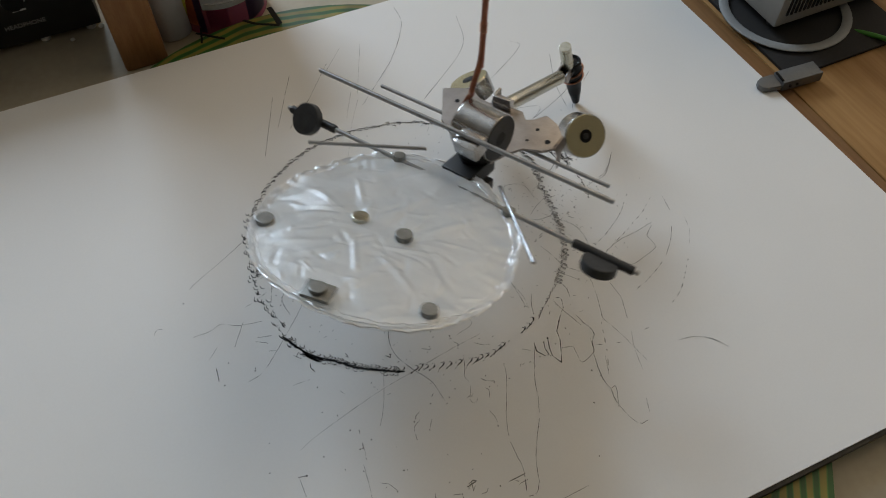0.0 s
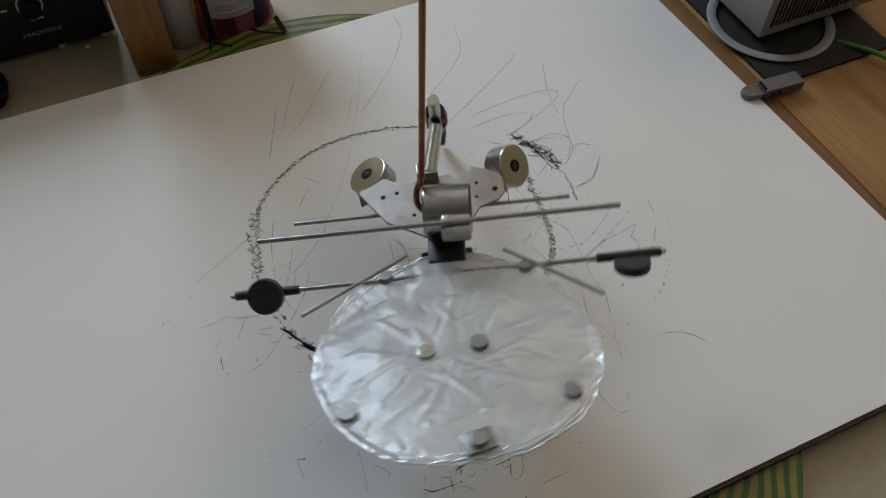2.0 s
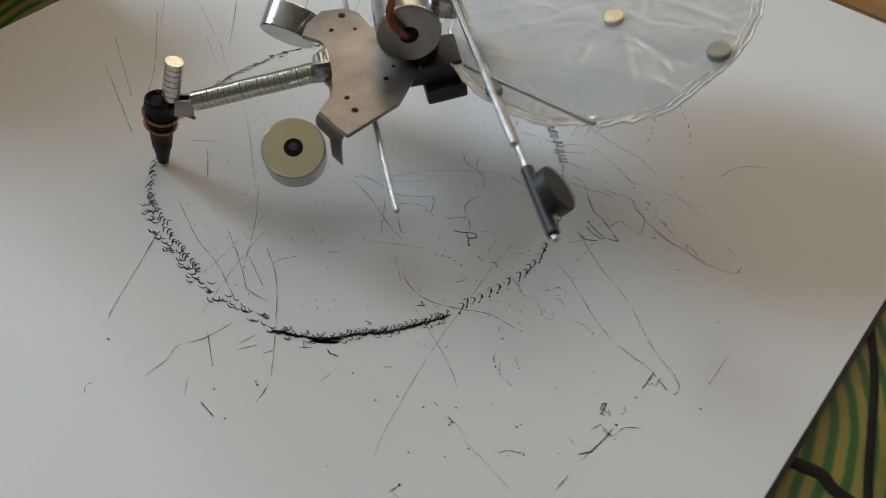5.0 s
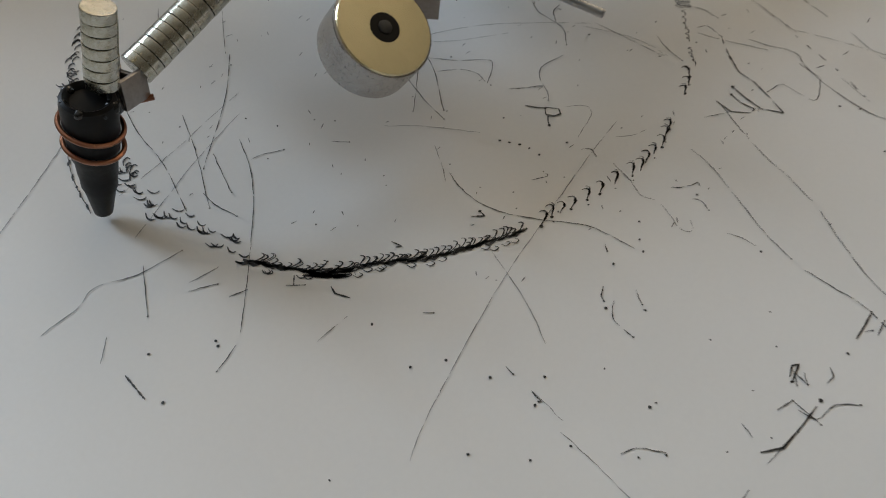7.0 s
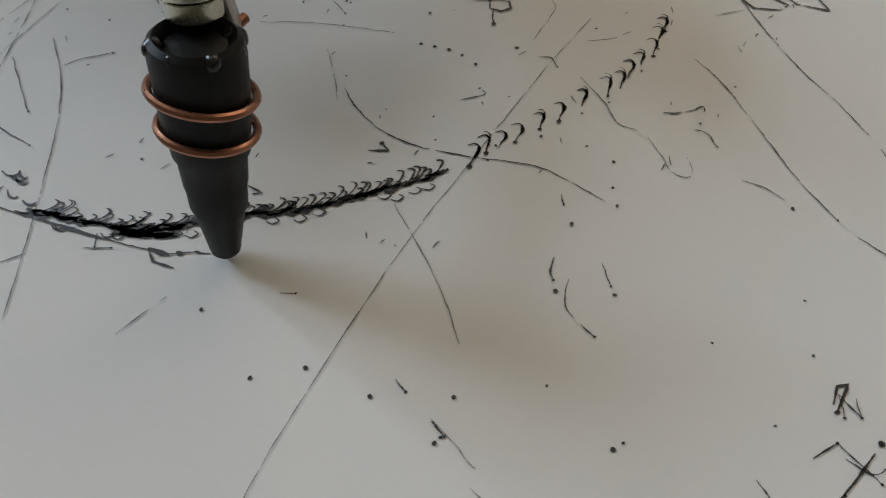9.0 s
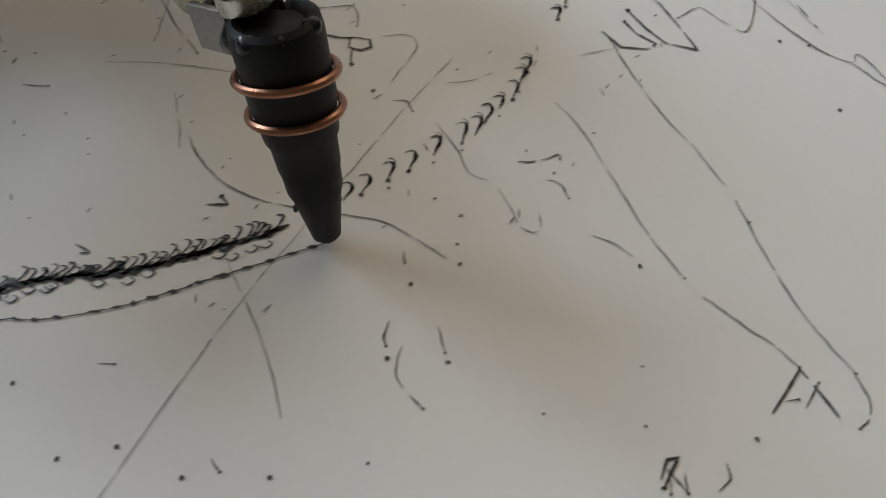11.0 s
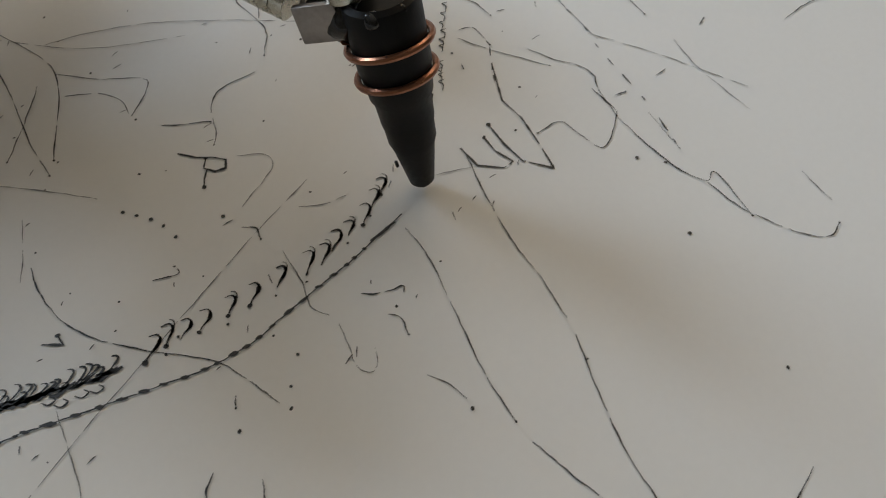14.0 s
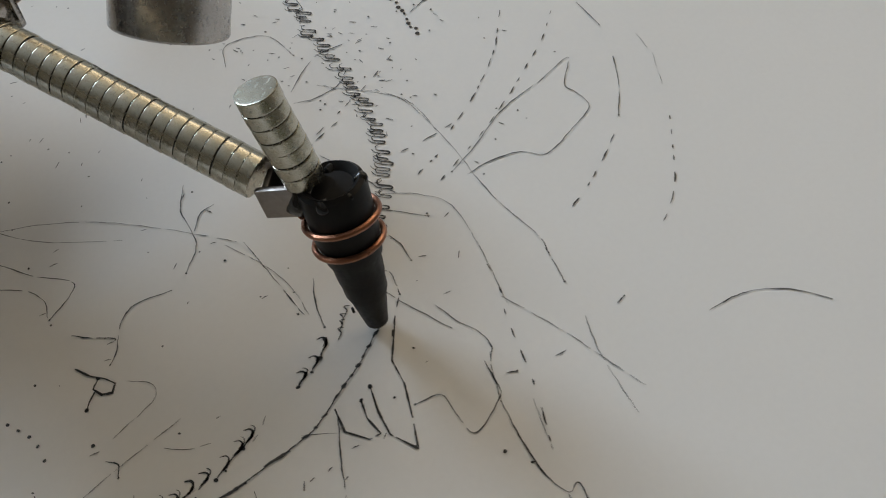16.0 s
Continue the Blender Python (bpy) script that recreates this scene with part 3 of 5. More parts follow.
def foil_disc():
    cx, cy, (rx, ry) = FOIL_C.x, FOIL_C.y, FOIL_R
    bm = bmesh.new()
    rings, seg, nr = [], 420, 100
    for j in range(1, nr + 1):
        f = j / nr
        ring = []
        for i in range(seg):
            a = 2 * math.pi * i / seg
            w = rim_radius(a) * (1 + 0.012 * noise.noise(Vector((math.cos(a) * 4, math.sin(a) * 4, 5.0))) + 0.006 * noise.noise(Vector((math.cos(a) * 16, math.sin(a) * 16, 2.0))))
            x, y = cx + rx * f * w * math.cos(a), cy + ry * f * w * math.sin(a)
            z = foil_height(x, y)
            if f > 0.95:
                z += 0.0008 * math.sin((f - 0.95) / 0.05 * math.pi / 2)
            ring.append(bm.verts.new((x, y, z)))
        rings.append(ring)
    c = bm.verts.new((cx, cy, foil_height(cx, cy)))
    for i in range(seg):
        bm.faces.new((c, rings[0][i], rings[0][(i + 1) % seg]))
    for a, b in zip(rings, rings[1:]):
        for i in range(seg):
            bm.faces.new((a[i], b[i], b[(i + 1) % seg], a[(i + 1) % seg]))
    edge = [v.co.copy() for v in rings[-1]]
    bmesh.ops.solidify(bm, geom=bm.faces[:], thickness=0.0006)
    d = part("foil_disc", bm, FOIL, PEND, "bright crumpled silver foil disc with a rolled rim")
    rim = bmesh.new()
    for k, (off, r) in enumerate(((-0.0002, 0.0004), (-0.0016, 0.00025), (-0.0032, 0.00022))):
        pts = []
        for i, e in enumerate(edge):
            j = Vector((noise.noise(e * 300 + Vector((k, 0, 0))), noise.noise(e * 300 + Vector((0, k, 9))), noise.noise(e * 260 + Vector((3, k, 0))))) * 0.0008
            rad = (e - Vector((cx, cy, e.z))).normalized()
            pts.append(e + rad * off + j + Vector((0, 0, 0.0001 * k)))
        tube(pts, r, 7, rim, close=True)
    part("rolled_rim", rim, FOIL_RIM, d, "bright rolled foil rim")
    def stuck(name, x, y, r, h, mat_, lab, square=False):
        z = foil_height(x, y)
        n = Vector((0, 0.27, 1)).normalized()
        if square:
            m = Matrix.Translation((x, y, z + 0.0012)) @ frame_of(n).to_4x4() @ pose(0, 0, 0, 0, 0, 20)
            part(name, box((0.0108, 0.0085, 0.0016), m, 0.0004), GREYMAG, d, "flat square grey magnet")
            part("round_magnet", lathe(rounded(0.0018, 0.0031, 0.0003), Vector((x, y, z + 0.002)), n, 24), GREYMAG, d, "round grey magnet on the square one")
        else:
            part(name, lathe(rounded(h, r, 0.0003), Vector((x, y, z - 0.0004)), n, 24), mat_, d, lab)
    stuck("round_magnet", 0.0132, -0.0636, 0.0034, 0.0026, GREYMAG, "round grey magnet holding the foil")
    stuck("round_magnet", -0.0059, -0.0669, 0.0033, 0.0022, NICKEL, "round bright magnet holding the foil")
    stuck("round_magnet", 0.0443, -0.0857, 0.0033, 0.0024, GREYMAG, "round grey magnet holding the foil")
    stuck("round_magnet", -0.0319, -0.0918, 0.0036, 0.0026, GREYMAG, "round grey magnet holding the foil")
    stuck("square_magnet", 0.0124, -0.1057, 0, 0, GREYMAG, "", True)
    stuck("round_magnet", -0.0238, -0.0254, 0.0027, 0.0028, GREYMAG, "small grey magnet holding a nail")
    stuck("round_magnet", 0.0323, -0.0229, 0.0027, 0.0028, GREYMAG, "small grey magnet holding a nail")
    # nails held by the edge magnets
    for a, b in (((-15, -17, -7), (-53.5, -48.0, 0.2)), ((24, -17, -6.5), (60.1, -45.3, 0.0))):
        a, b = mm(*a), mm(*b)
        part("nail", lathe(rounded((b - a).length, 0.0008, 0.0002), a, b - a, 10), ROD, d, "thin steel nail lying on the rim")


foil_disc()

# ---- copper hanging rod ----
PIVOT = Vector((0.056, 0.075, 1.0))
HOOK = mm(-8.5, 0, 0.5)


def copper_rod():
    path = [(0.0045, 0, -0.002), (0.0008, 0.0004, -0.0005), (-0.0018, 0.0024, 0.0022), (-0.0018, 0.0058, 0.0062), (-0.0006, 0.0066, 0.0095), (0, 0.0060, 0.0135),
            (0, 0.0080, 0.0185), (0, 0.0104, 0.0245), (0, 0.0112, 0.032), (0, 0.0112, 0.045), (0, 0.0112, 0.30), (0, 0.0112, 1.62)]
    bm = tube(smooth_path(path, 5), 0.00125, 14)
    r = mesh_object("copper_rod", bm, ROD_COPPER)
    tagged(r, "tarnished copper hanging rod with a bent hook at its foot", "rod")
    part("thread_wrap", tube([(0.0014 * math.cos(a * 0.9), 0.0112 + 0.0014 * math.sin(a * 0.9), 0.0405 + a * 0.00012) for a in range(40)], 0.0002, 6), COPPER, r)
    return r


ROD_OB = copper_rod()

# ---- things round the board ----
def clip():
    c = empty("bulldog_clip", on_board(0.2885, 0.0362, 0.0, 0, 0, -6))
    tagged(c, "flat dark grey steel clip gripping the paper edge", "clip")
    nose = [(-0.0045, -0.0046), (-0.0125, -0.0040), (-0.0150, -0.0026), (-0.0158, 0.0), (-0.0148, 0.0030), (-0.0120, 0.0044), (-0.0045, 0.0048)]
    part("jaw", slab(nose, 0.0002, 0.0036, 0.0007), CLIP_STEEL, c, "rounded flat jaw on the paper")
    bm = box((0.0235, 0.0088, 0.0046), pose(0.0080, 0.0006, 0.0029, 0, -2, 0), 0.0007)
    box((0.0235, 0.0012, 0.0060), pose(0.0080, -0.0041, 0.0024, 0, -2, 0), 0.0004, bm=bm)
    part("body", bm, CLIP_STEEL, c)
    # slot's shade painted as a thin black strip
    part("black_slot_strip", box((0.0012, 0.0070, 0.0008), pose(-0.0034, 0.0004, 0.0050), 0.0002), BLACK, c)
    for px in (0.0000, 0.0042):
        part("rivet", lathe(rounded(0.0008, 0.0008, 0.0002), (px, -0.0050, 0.0026), (0, -1, 0), 12), BLACK, c)


clip()


def plank():
    p = mesh_object("wooden_strip", box((0.0135, 0.50, 0.0085), pose(0.2853, -0.02, -0.0064), 0.0012), WOOD_DARK)
    p.matrix_world = BOARD_FRAME.copy()
    tagged(p, "darker brown wooden strip along the board's end", "strip")
    q = mesh_object("wooden_plank", box((0.214, 0.50, 0.0085), pose(0.3996, -0.03, -0.0064), 0.0015), WOOD)
    q.matrix_world = BOARD_FRAME.copy()
    tagged(q, "wide pine plank lying on the table beside the strip", "plank")


plank()


def black_mat():
    m = mesh_object("black_mat", box((0.085, 0.16, 0.002), pose(0.3375, 0.118, -0.0010), 0.0006), MAT_BLACK)
    m.matrix_world = BOARD_FRAME.copy()
    tagged(m, "thin black mat on the wooden planks", "mat")


black_mat()


def cable_ring():
    pts = [(0.3275 + 0.0345 * math.cos(a), 0.0845 + 0.0345 * math.sin(a), 0.0016) for a in [2 * math.pi * i / 48 for i in range(48)]]
    bm = tube(pts, 0.0029, 10, close=True)
    for v in bm.verts:
        v.co.z = 0.0002 + (v.co.z + 0.0018) * 0.35
    r = mesh_object("grey_ring", bm, CABLE)
    r.matrix_world = BOARD_FRAME.copy()
    tagged(r, "flat pale grey ring on the black mat", "ring")


cable_ring()


def vented_case():
    c = empty("vented_case", on_board(0.3063, 0.0696, 0.0040))
    tagged(c, "grey metal instrument case with a vented side", "instrument case")
    part("body", box((0.085, 0.10, 0.07), pose(0.0425, 0.05, 0.0365), 0.0012), CASE, c)
    slat = None
    # black bars on the solid side replace the shade in the vents
    for i in range(26):
        if slat is None:
            slat = part("vent_slot_bar", box((0.0014, 0.0012, 0.046), None, 0.0003), MAT_BLACK, c)
            dat = slat.data
        else:
            slat = new("vent_slot_bar", dat)
            slat.parent = c
        slat.matrix_basis = pose(0.006 + i * 0.0029, -0.0001, 0.031, 0, 0, 0)
    for x, y in ((0.008, 0.008), (0.077, 0.008), (0.008, 0.092), (0.077, 0.092)):
        part("foot", lathe(rounded(0.0055, 0.004, 0.0005), (x, y, -0.0038), (0, 0, 1), 16), RUBBER, c)


vented_case()


def wire(points, r, material, name, label, cat):
    w = mesh_object(name, tube(smooth_path(points, 8), r, 10), material)
    w.matrix_world = BOARD_FRAME.copy()
    return tagged(w, label, cat)


wire([(0.350, 0.060, -0.003), (0.358, 0.045, 0.001), (0.366, 0.028, 0.002), (0.372, 0.005, -0.003), (0.38, -0.02, -0.0045)], 0.0014, GREEN, "green_wire", "thin bright green wire lying over the planks", "wire")


LEAF = surface("glossy_green_leaf", (0.05, 0.17, 0.025), (0.16, 0.22, 0.03), 0.35, 0, 40, 300, 0.0002)


def leaf(u, v, heading, length, width, lift):
    bm = bmesh.new()
    rows_ = []
    for i in range(13):
        f = i / 12
        w = width * math.sin(math.pi * (0.06 + 0.94 * f)) ** 0.8 * (1 - 0.3 * f)
        z = 0.004 + lift * math.sin(f * math.pi * 0.75)
        rows_.append([bm.verts.new((length * f, s * w, z - abs(s) * 0.0025)) for s in (-1, -0.5, 0, 0.5, 1)])
    for a, c in zip(rows_, rows_[1:]):
        for i in range(4):
            bm.faces.new((a[i], a[i + 1], c[i + 1], c[i]))
    bmesh.ops.solidify(bm, geom=bm.faces[:], thickness=0.0006)
    return bm, on_board(u, v, -0.002, 0, 0, heading)


def leaf_sprig():
    s = empty("leaf_sprig", on_board(0.37, -0.11, -0.002))
    tagged(s, "sprig of glossy green leaves lying on the planks", "plant")
    inv = s.matrix_world.inverted()
    for u, v, h, ln, w, lf in ((0.385, -0.10, 120, 0.07, 0.010, 0.012), (0.375, -0.115, 165, 0.062, 0.011, 0.016), (0.365, -0.125, 200, 0.05, 0.009, 0.010), (0.40, -0.08, 100, 0.06, 0.009, 0.02)):
        bm, m = leaf(u, v, h, ln, w, lf)
        o = part("leaf", bm, LEAF, s)
        o.matrix_basis = inv @ m
    part("stem", tube([(0.03, 0.03, 0.004), (0.015, 0.01, 0.005), (0.0, -0.01, 0.004), (-0.01, -0.02, 0.003)], 0.0016, 8), LEAF, s)


leaf_sprig()


def headphone_box():
    b = empty("headphone_amplifier", on_board(-0.105, 0.249, -0.0107))
    tagged(b, "black headphone amplifier box with knobs and white lettering", "amplifier")
    part("body", box((0.145, 0.085, 0.082), pose(0, 0.0425, 0.044), 0.0015), AMP_BLACK, b)
    for x, z in ((0.034, 0.034), (0.056, 0.037)):
        k = part("knob", lathe(rounded(0.007, 0.0058, 0.0008), (x, 0.0, z), (0, -1, 0), 24), BLACK, b)
        part("knob_ring", lathe([(0, 0.0062), (0.0006, 0.0062), (0.0006, 0.0072), (0, 0.0072)], (x, -0.0001, z), (0, -1, 0), 28, closed=True), WHITE, k)
    cu = bpy.data.curves.new("text", "FONT")
    cu.body, cu.size, cu.extrude, cu.align_x = "HEADPHONE", 0.0037, 0.0002, "CENTER"
    tx = new("text_src", cu)
    bpy.context.view_layer.update()
    data = bpy.data.meshes.new_from_object(tx.evaluated_get(bpy.context.evaluated_depsgraph_get()))
    bpy.data.objects.remove(tx)
    data.materials.append(GREY_TUBE)
    t = new("lettering", data)
    t.parent = b
    t.matrix_basis = pose(0.034, -0.0004, 0.014, 90, 0, 0)
    tagged(t, "white lettering reading HEADPHONE")
    for x, z, w in ((0.0325, 0.0245, 0.003), (0.0365, 0.0245, 0.0035), (0.020, 0.034, 0.0035)):
        part("printed_bar", box((w, 0.0004, 0.0009), pose(x, -0.0003, z)), WHITE, b)
    for x in (-0.06, -0.01, 0.04, 0.066):
        part("foot", lathe(rounded(0.0033, 0.0028, 0.0004), (x, 0.004, -0.0005), (0, 0, 1), 14), WHITE, b, "small white foot")


headphone_box()


def post():
    p = mesh_object("wooden_post", box((0.024, 0.05, 0.20), pose(-0.016, 0.2285, 0.0894), 0.002), WOOD_POST)
    p.matrix_world = BOARD_FRAME.copy()
    tagged(p, "orange-brown wooden post standing beside the board", "post")


post()


def tin():
    t = empty("printed_tin", on_board(0.036, 0.2375, -0.0107))
    tagged(t, "round dark red printed tin with a white label", "tin")
    part("body", lathe([(0, 0.0255), (0.001, 0.0265), (0.002, 0.0260), (0.09, 0.0260), (0.092, 0.0265), (0.094, 0.025)], (0, 0, 0), (0, 0, 1), 48), RED, t)
    bm = bmesh.new()
    cols = []
    for i in range(13):
        a = radians(-122 + i * 5)
        cols.append([bm.verts.new((0.0262 * math.cos(a), 0.0262 * math.sin(a), z)) for z in (0.018, 0.063)])
    for a, b in zip(cols, cols[1:]):
        bm.faces.new((a[0], b[0], b[1], a[1]))
    bmesh.ops.solidify(bm, geom=bm.faces[:], thickness=0.0002)
    lb = part("label", bm, WHITE, t, "white label with rows of grey print")
    for i in range(5):
        pts = [(0.0265 * math.cos(radians(a)), 0.0265 * math.sin(radians(a)), 0.022 + i * 0.006) for a in range(-118, -66, 4)]
        part("print_bar", tube(pts, 0.0006, 6), GREY_TUBE, lb)
    for a0, a1, z0, z1, colour, words in ((-172, -150, 0.004, 0.055, GREENPRINT, "dark green printed patch"), (-156, -133, 0.006, 0.050, ORANGE, "orange printed patch"),
                                         (-132, -123, 0.002, 0.088, PURPLE, "dark violet printed band"), (-66, -30, 0.004, 0.060, PURPLE, "dark violet printed band"),
                                         (-118, -92, 0.006, 0.024, MAGENTA, "magenta printed patch")):
        pm = bmesh.new()
        cols = []
        for i in range(9):
            a = radians(a0 + (a1 - a0) * i / 8)
            wob = 0.004 * math.sin(i * 1.9 + a0)
            cols.append([pm.verts.new((0.02613 * math.cos(a), 0.02613 * math.sin(a), z)) for z in (z0, (z0 + z1) / 2, z1 + wob)])
        for p0, p1 in zip(cols, cols[1:]):
            for r in (0, 1):
                pm.faces.new((p0[r], p1[r], p1[r + 1], p0[r + 1]))
        bmesh.ops.solidify(pm, geom=pm.faces[:], thickness=0.00008)
        part("printed_patch", pm, colour, t, words)
    for a0, z0, a1, z1 in ((-150, 0.01, -132, 0.06), (-160, 0.03, -128, 0.045)):
        pts = [(0.0262 * math.cos(radians(a0 + (a1 - a0) * k / 8)), 0.0262 * math.sin(radians(a0 + (a1 - a0) * k / 8)), z0 + (z1 - z0) * k / 8) for k in range(9)]
        part("painted_streak", tube(pts, 0.0012, 6), YELLOW, t, "yellow printed streak")
    return t


tin()


def tube_bottle():
    t = mesh_object("grey_bottle", lathe([(0, 0.010), (0.001, 0.0115), (0.06, 0.0115), (0.072, 0.006), (0.085, 0.0055), (0.086, 0.004)], (0, 0, 0), (0, 0, 1), 28), GREY_TUBE)
    t.matrix_world = on_board(0.004, 0.229, -0.0107)
    tagged(t, "small pale grey plastic bottle beside the tin", "bottle")


tube_bottle()


def dish():
    d = mesh_object("black_dish", lathe([(0, 0.016), (0.002, 0.019), (0.008, 0.021), (0.0085, 0.020), (0.003, 0.017)], (0, 0, 0), (0, 0, 1), 36), BLACK)
    d.matrix_world = on_board(-0.118, 0.222, -0.0107)
    tagged(d, "low round black dish on the tabletop", "dish")


dish()

def crumb(u, v, r, seed):
    bm = bmesh.new()
    bmesh.ops.create_icosphere(bm, subdivisions=2, radius=r)
    for vtx in bm.verts:
        vtx.co *= 1 + 0.5 * noise.noise(vtx.co * 500 + Vector((seed, 0, 0)))
        vtx.co.z = vtx.co.z * 0.6
    low = min(vtx.co.z for vtx in bm.verts)
    for vtx in bm.verts:
        vtx.co.z -= low
    c = mesh_object("plastic_crumb", bm, WHITE)
    c.matrix_world = on_board(u, v, -0.0107)
    tagged(c, "tiny pale plastic crumb lying on the tabletop", "crumb", group="crumbs by the black box")


for spot in ((-0.068, 0.2562, 0.0016, 1), (-0.091, 0.2586, 0.0019, 2), (-0.051, 0.2443, 0.0013, 3), (-0.0335, 0.2500, 0.0016, 4)):
    crumb(*spot)

# ---- pen marks on the paper, in millimetres along and across the board ----
BACK_ARC = [(-2.5, 33.5), (5.8, 66.0), (16.4, 80.8), (35.0, 92.9), (52.0, 98.1), (73.9, 97.9), (97.4, 92.2), (113.0, 82.8)]
LEFT_ARC = [(7.9, 70.8), (0.7, 60.6), (-2.0, 49.6), (-3.9, 35.1), (-3.9, 22.3), (-1.4, 10.3), (0.6, 0.5)]
BAND_ARC = [(-1.6, 0.0), (0.2, -3.1), (3.6, -9.0), (6.5, -13.1), (9.8, -16.5), (14.9, -20.4), (20.9, -25.8), (24.3, -28.1), (27.8, -30.5), (32.2, -33.1), (38.6, -36.4)]
RIGHT_ARC = [(42.9, -37.3), (49.1, -39.4), (55.5, -41.7), (62.2, -43.2), (68.1, -44.3), (72.6, -44.6), (78, -44), (84.7, -41.5), (91.8, -40.1), (99, -36.5)]
COIL_ARC = [(117.3, -24.7), (121.3, -20.1), (124.6, -16.2), (127.7, -11.8), (130.5, -6.9), (132.7, -1.0), (134.2, 5.9), (135.9, 14.1), (136.6, 21.4), (137.6, 29), (140, 38), (140.2, 46), (134.6, 58.9)]
FRESH = [(6.24, -6.3, 51.3), (6.54, -9.9, 44.1), (6.89, -12.6, 35.3), (7.15, -13.3, 27.9), (7.71, -7.5, 12.3), (8.61, 4.7, -15.8), (8.91, 8.7, -21.3), (9.19, 11.9, -25.0), (9.61, 17.6, -29.5), (9.82, 20.7, -31.4), (10.14, 25.4, -34.1), (10.15, 25.7, -34.1), (10.49, 30.9, -37.0), (10.80, 35.7, -39.6), (10.99, 40.6, -42.2), (11.25, 45.0, -44.5), (11.46, 48.6, -45.8), (11.86, 52.6, -46.8), (12.24, 57.0, -47.0), (12.65, 62.4, -47.4), (13.01, 67.5, -47.9), (13.25, 71.8, -48.1), (14.13, 86.6, -48.1), (14.46, 91.1, -47.3), (14.96, 96.3, -45.0), (15.31, 99.9, -43.7), (15.64, 103.2, -42.0), (16.00, 107.1, -40.0)]
MED, BOLD, FAINT, DOTS = (0.235, 0), (0.46, 0), (0.15, 1), (0.32, 2)
INK_Z = 0.00014


class Marks:
    """Collects flat pen strokes into one mesh."""

    def __init__(self):
        self.verts, self.faces, self.kinds = [], [], []
        self.rng = random.Random(11)

    def ribbon(self, pts, width, kind=0, z=INK_Z, taper=True):
        pts = [Vector(p) for p in pts]
        n, base = len(pts), len(self.verts)
        if n < 2:
            return
        for i, p in enumerate(pts):
            d = pts[min(i + 1, n - 1)] - pts[max(i - 1, 0)]
            if d.length < 1e-6:
                d = Vector((1, 0))
            d.normalize()
            w = width * (0.85 + 0.45 * noise.noise(Vector((p.x * 0.9, p.y * 0.9, width * 10))) + 0.35 * noise.noise(Vector((p.x * 3.1, p.y * 3.1, 2.0))))
            if taper:
                w *= min(1.0, 0.45 + 1.4 * min(i, n - 1 - i) / n)
            s = Vector((-d.y, d.x)) * w * 0.5
            for q in (p + s, p - s):
                self.verts.append((q.x / 1000, q.y / 1000, z))
        for i in range(n - 1):
            a = base + 2 * i
            self.faces.append((a, a + 1, a + 3, a + 2))
            self.kinds.append(kind)

    def line(self, style, *pts):
        width, kind = style
        path = [Vector(p) for p in pts] if style == BOLD else [Vector((p.x, p.y)) for p in smooth_path([(a, b, 0) for a, b in pts], 9)]
        wob = [p + Vector((noise.noise(Vector((p.x, p.y, 1.0)) * 0.8), noise.noise(Vector((p.x, p.y, 7.0)) * 0.8))) * 0.16 for p in path]
        fine = []
        for a, b in zip(wob, wob[1:]):
            k = max(1, int((b - a).length / 0.45))
            fine += [a.lerp(b, i / k) for i in range(k)]
        fine.append(wob[-1])
        if kind == 0:
            i = 0
            while i < len(fine) - 1:
                run = self.rng.randint(7, 26)
                self.ribbon(fine[i:i + run + 1], width * self.rng.uniform(0.75, 1.15))
                i += run + (self.rng.randint(1, 2) if self.rng.random() < 0.5 else 0)
            if self.rng.random() < 0.7:
                self.dot(fine[-1].x, fine[-1].y, width * 0.85)
            return
        i = 0
        while i < len(fine) - 1:
            run, gap = (self.rng.randint(5, 16), self.rng.randint(0, 2)) if kind == 1 else (self.rng.randint(2, 4), self.rng.randint(2, 6))
            self.ribbon(fine[i:i + run + 1], width * self.rng.uniform(0.8, 1.2), 1 if kind == 1 else 0)
            i += run + gap

    def dot(self, x, y, r=0.32):
        base = len(self.verts)
        ang, sq = self.rng.uniform(0, 3), self.rng.uniform(0.6, 1.0)
        for k in range(8):
            a = 2 * math.pi * k / 8
            px, py = r * math.cos(a), r * sq * math.sin(a)
            self.verts.append(((x + px * math.cos(ang) - py * math.sin(ang)) / 1000, (y + px * math.sin(ang) + py * math.cos(ang)) / 1000, INK_Z))
        self.faces.append(tuple(range(base, base + 8)))
        self.kinds.append(0)

    def along(self, arc, step):
        """Points and headings at even steps along an arc."""
        path = [Vector((p.x, p.y)) for p in smooth_path([(a, b, 0) for a, b in arc], 14)]
        run, out = 0.0, []
        for a, b in zip(path, path[1:]):
            d = (b - a)
            while run < d.length:
                out.append((a + d.normalized() * run, d.normalized()))
                run += step * self.rng.uniform(0.75, 1.25)
            run -= d.length
        return out

    def local(self, o, d, pts, s=1.0):
        nrm = Vector((-d.y, d.x))
        return [(o + d * x * s + nrm * y * s) for x, y in pts]

    def build(self, parent):
        data = bpy.data.meshes.new("ink_drawing")
        data.from_pydata(self.verts, [], self.faces)
        data.materials.append(INK)
        data.materials.append(INK_PALE)
        data.polygons.foreach_set("material_index", self.kinds)
        data.update()
        ob = new("ink_drawing", data)
        ob.parent = parent
        return tagged(ob, "fine black pen strokes, hooks, dots and a dark ring", kind="stuff")


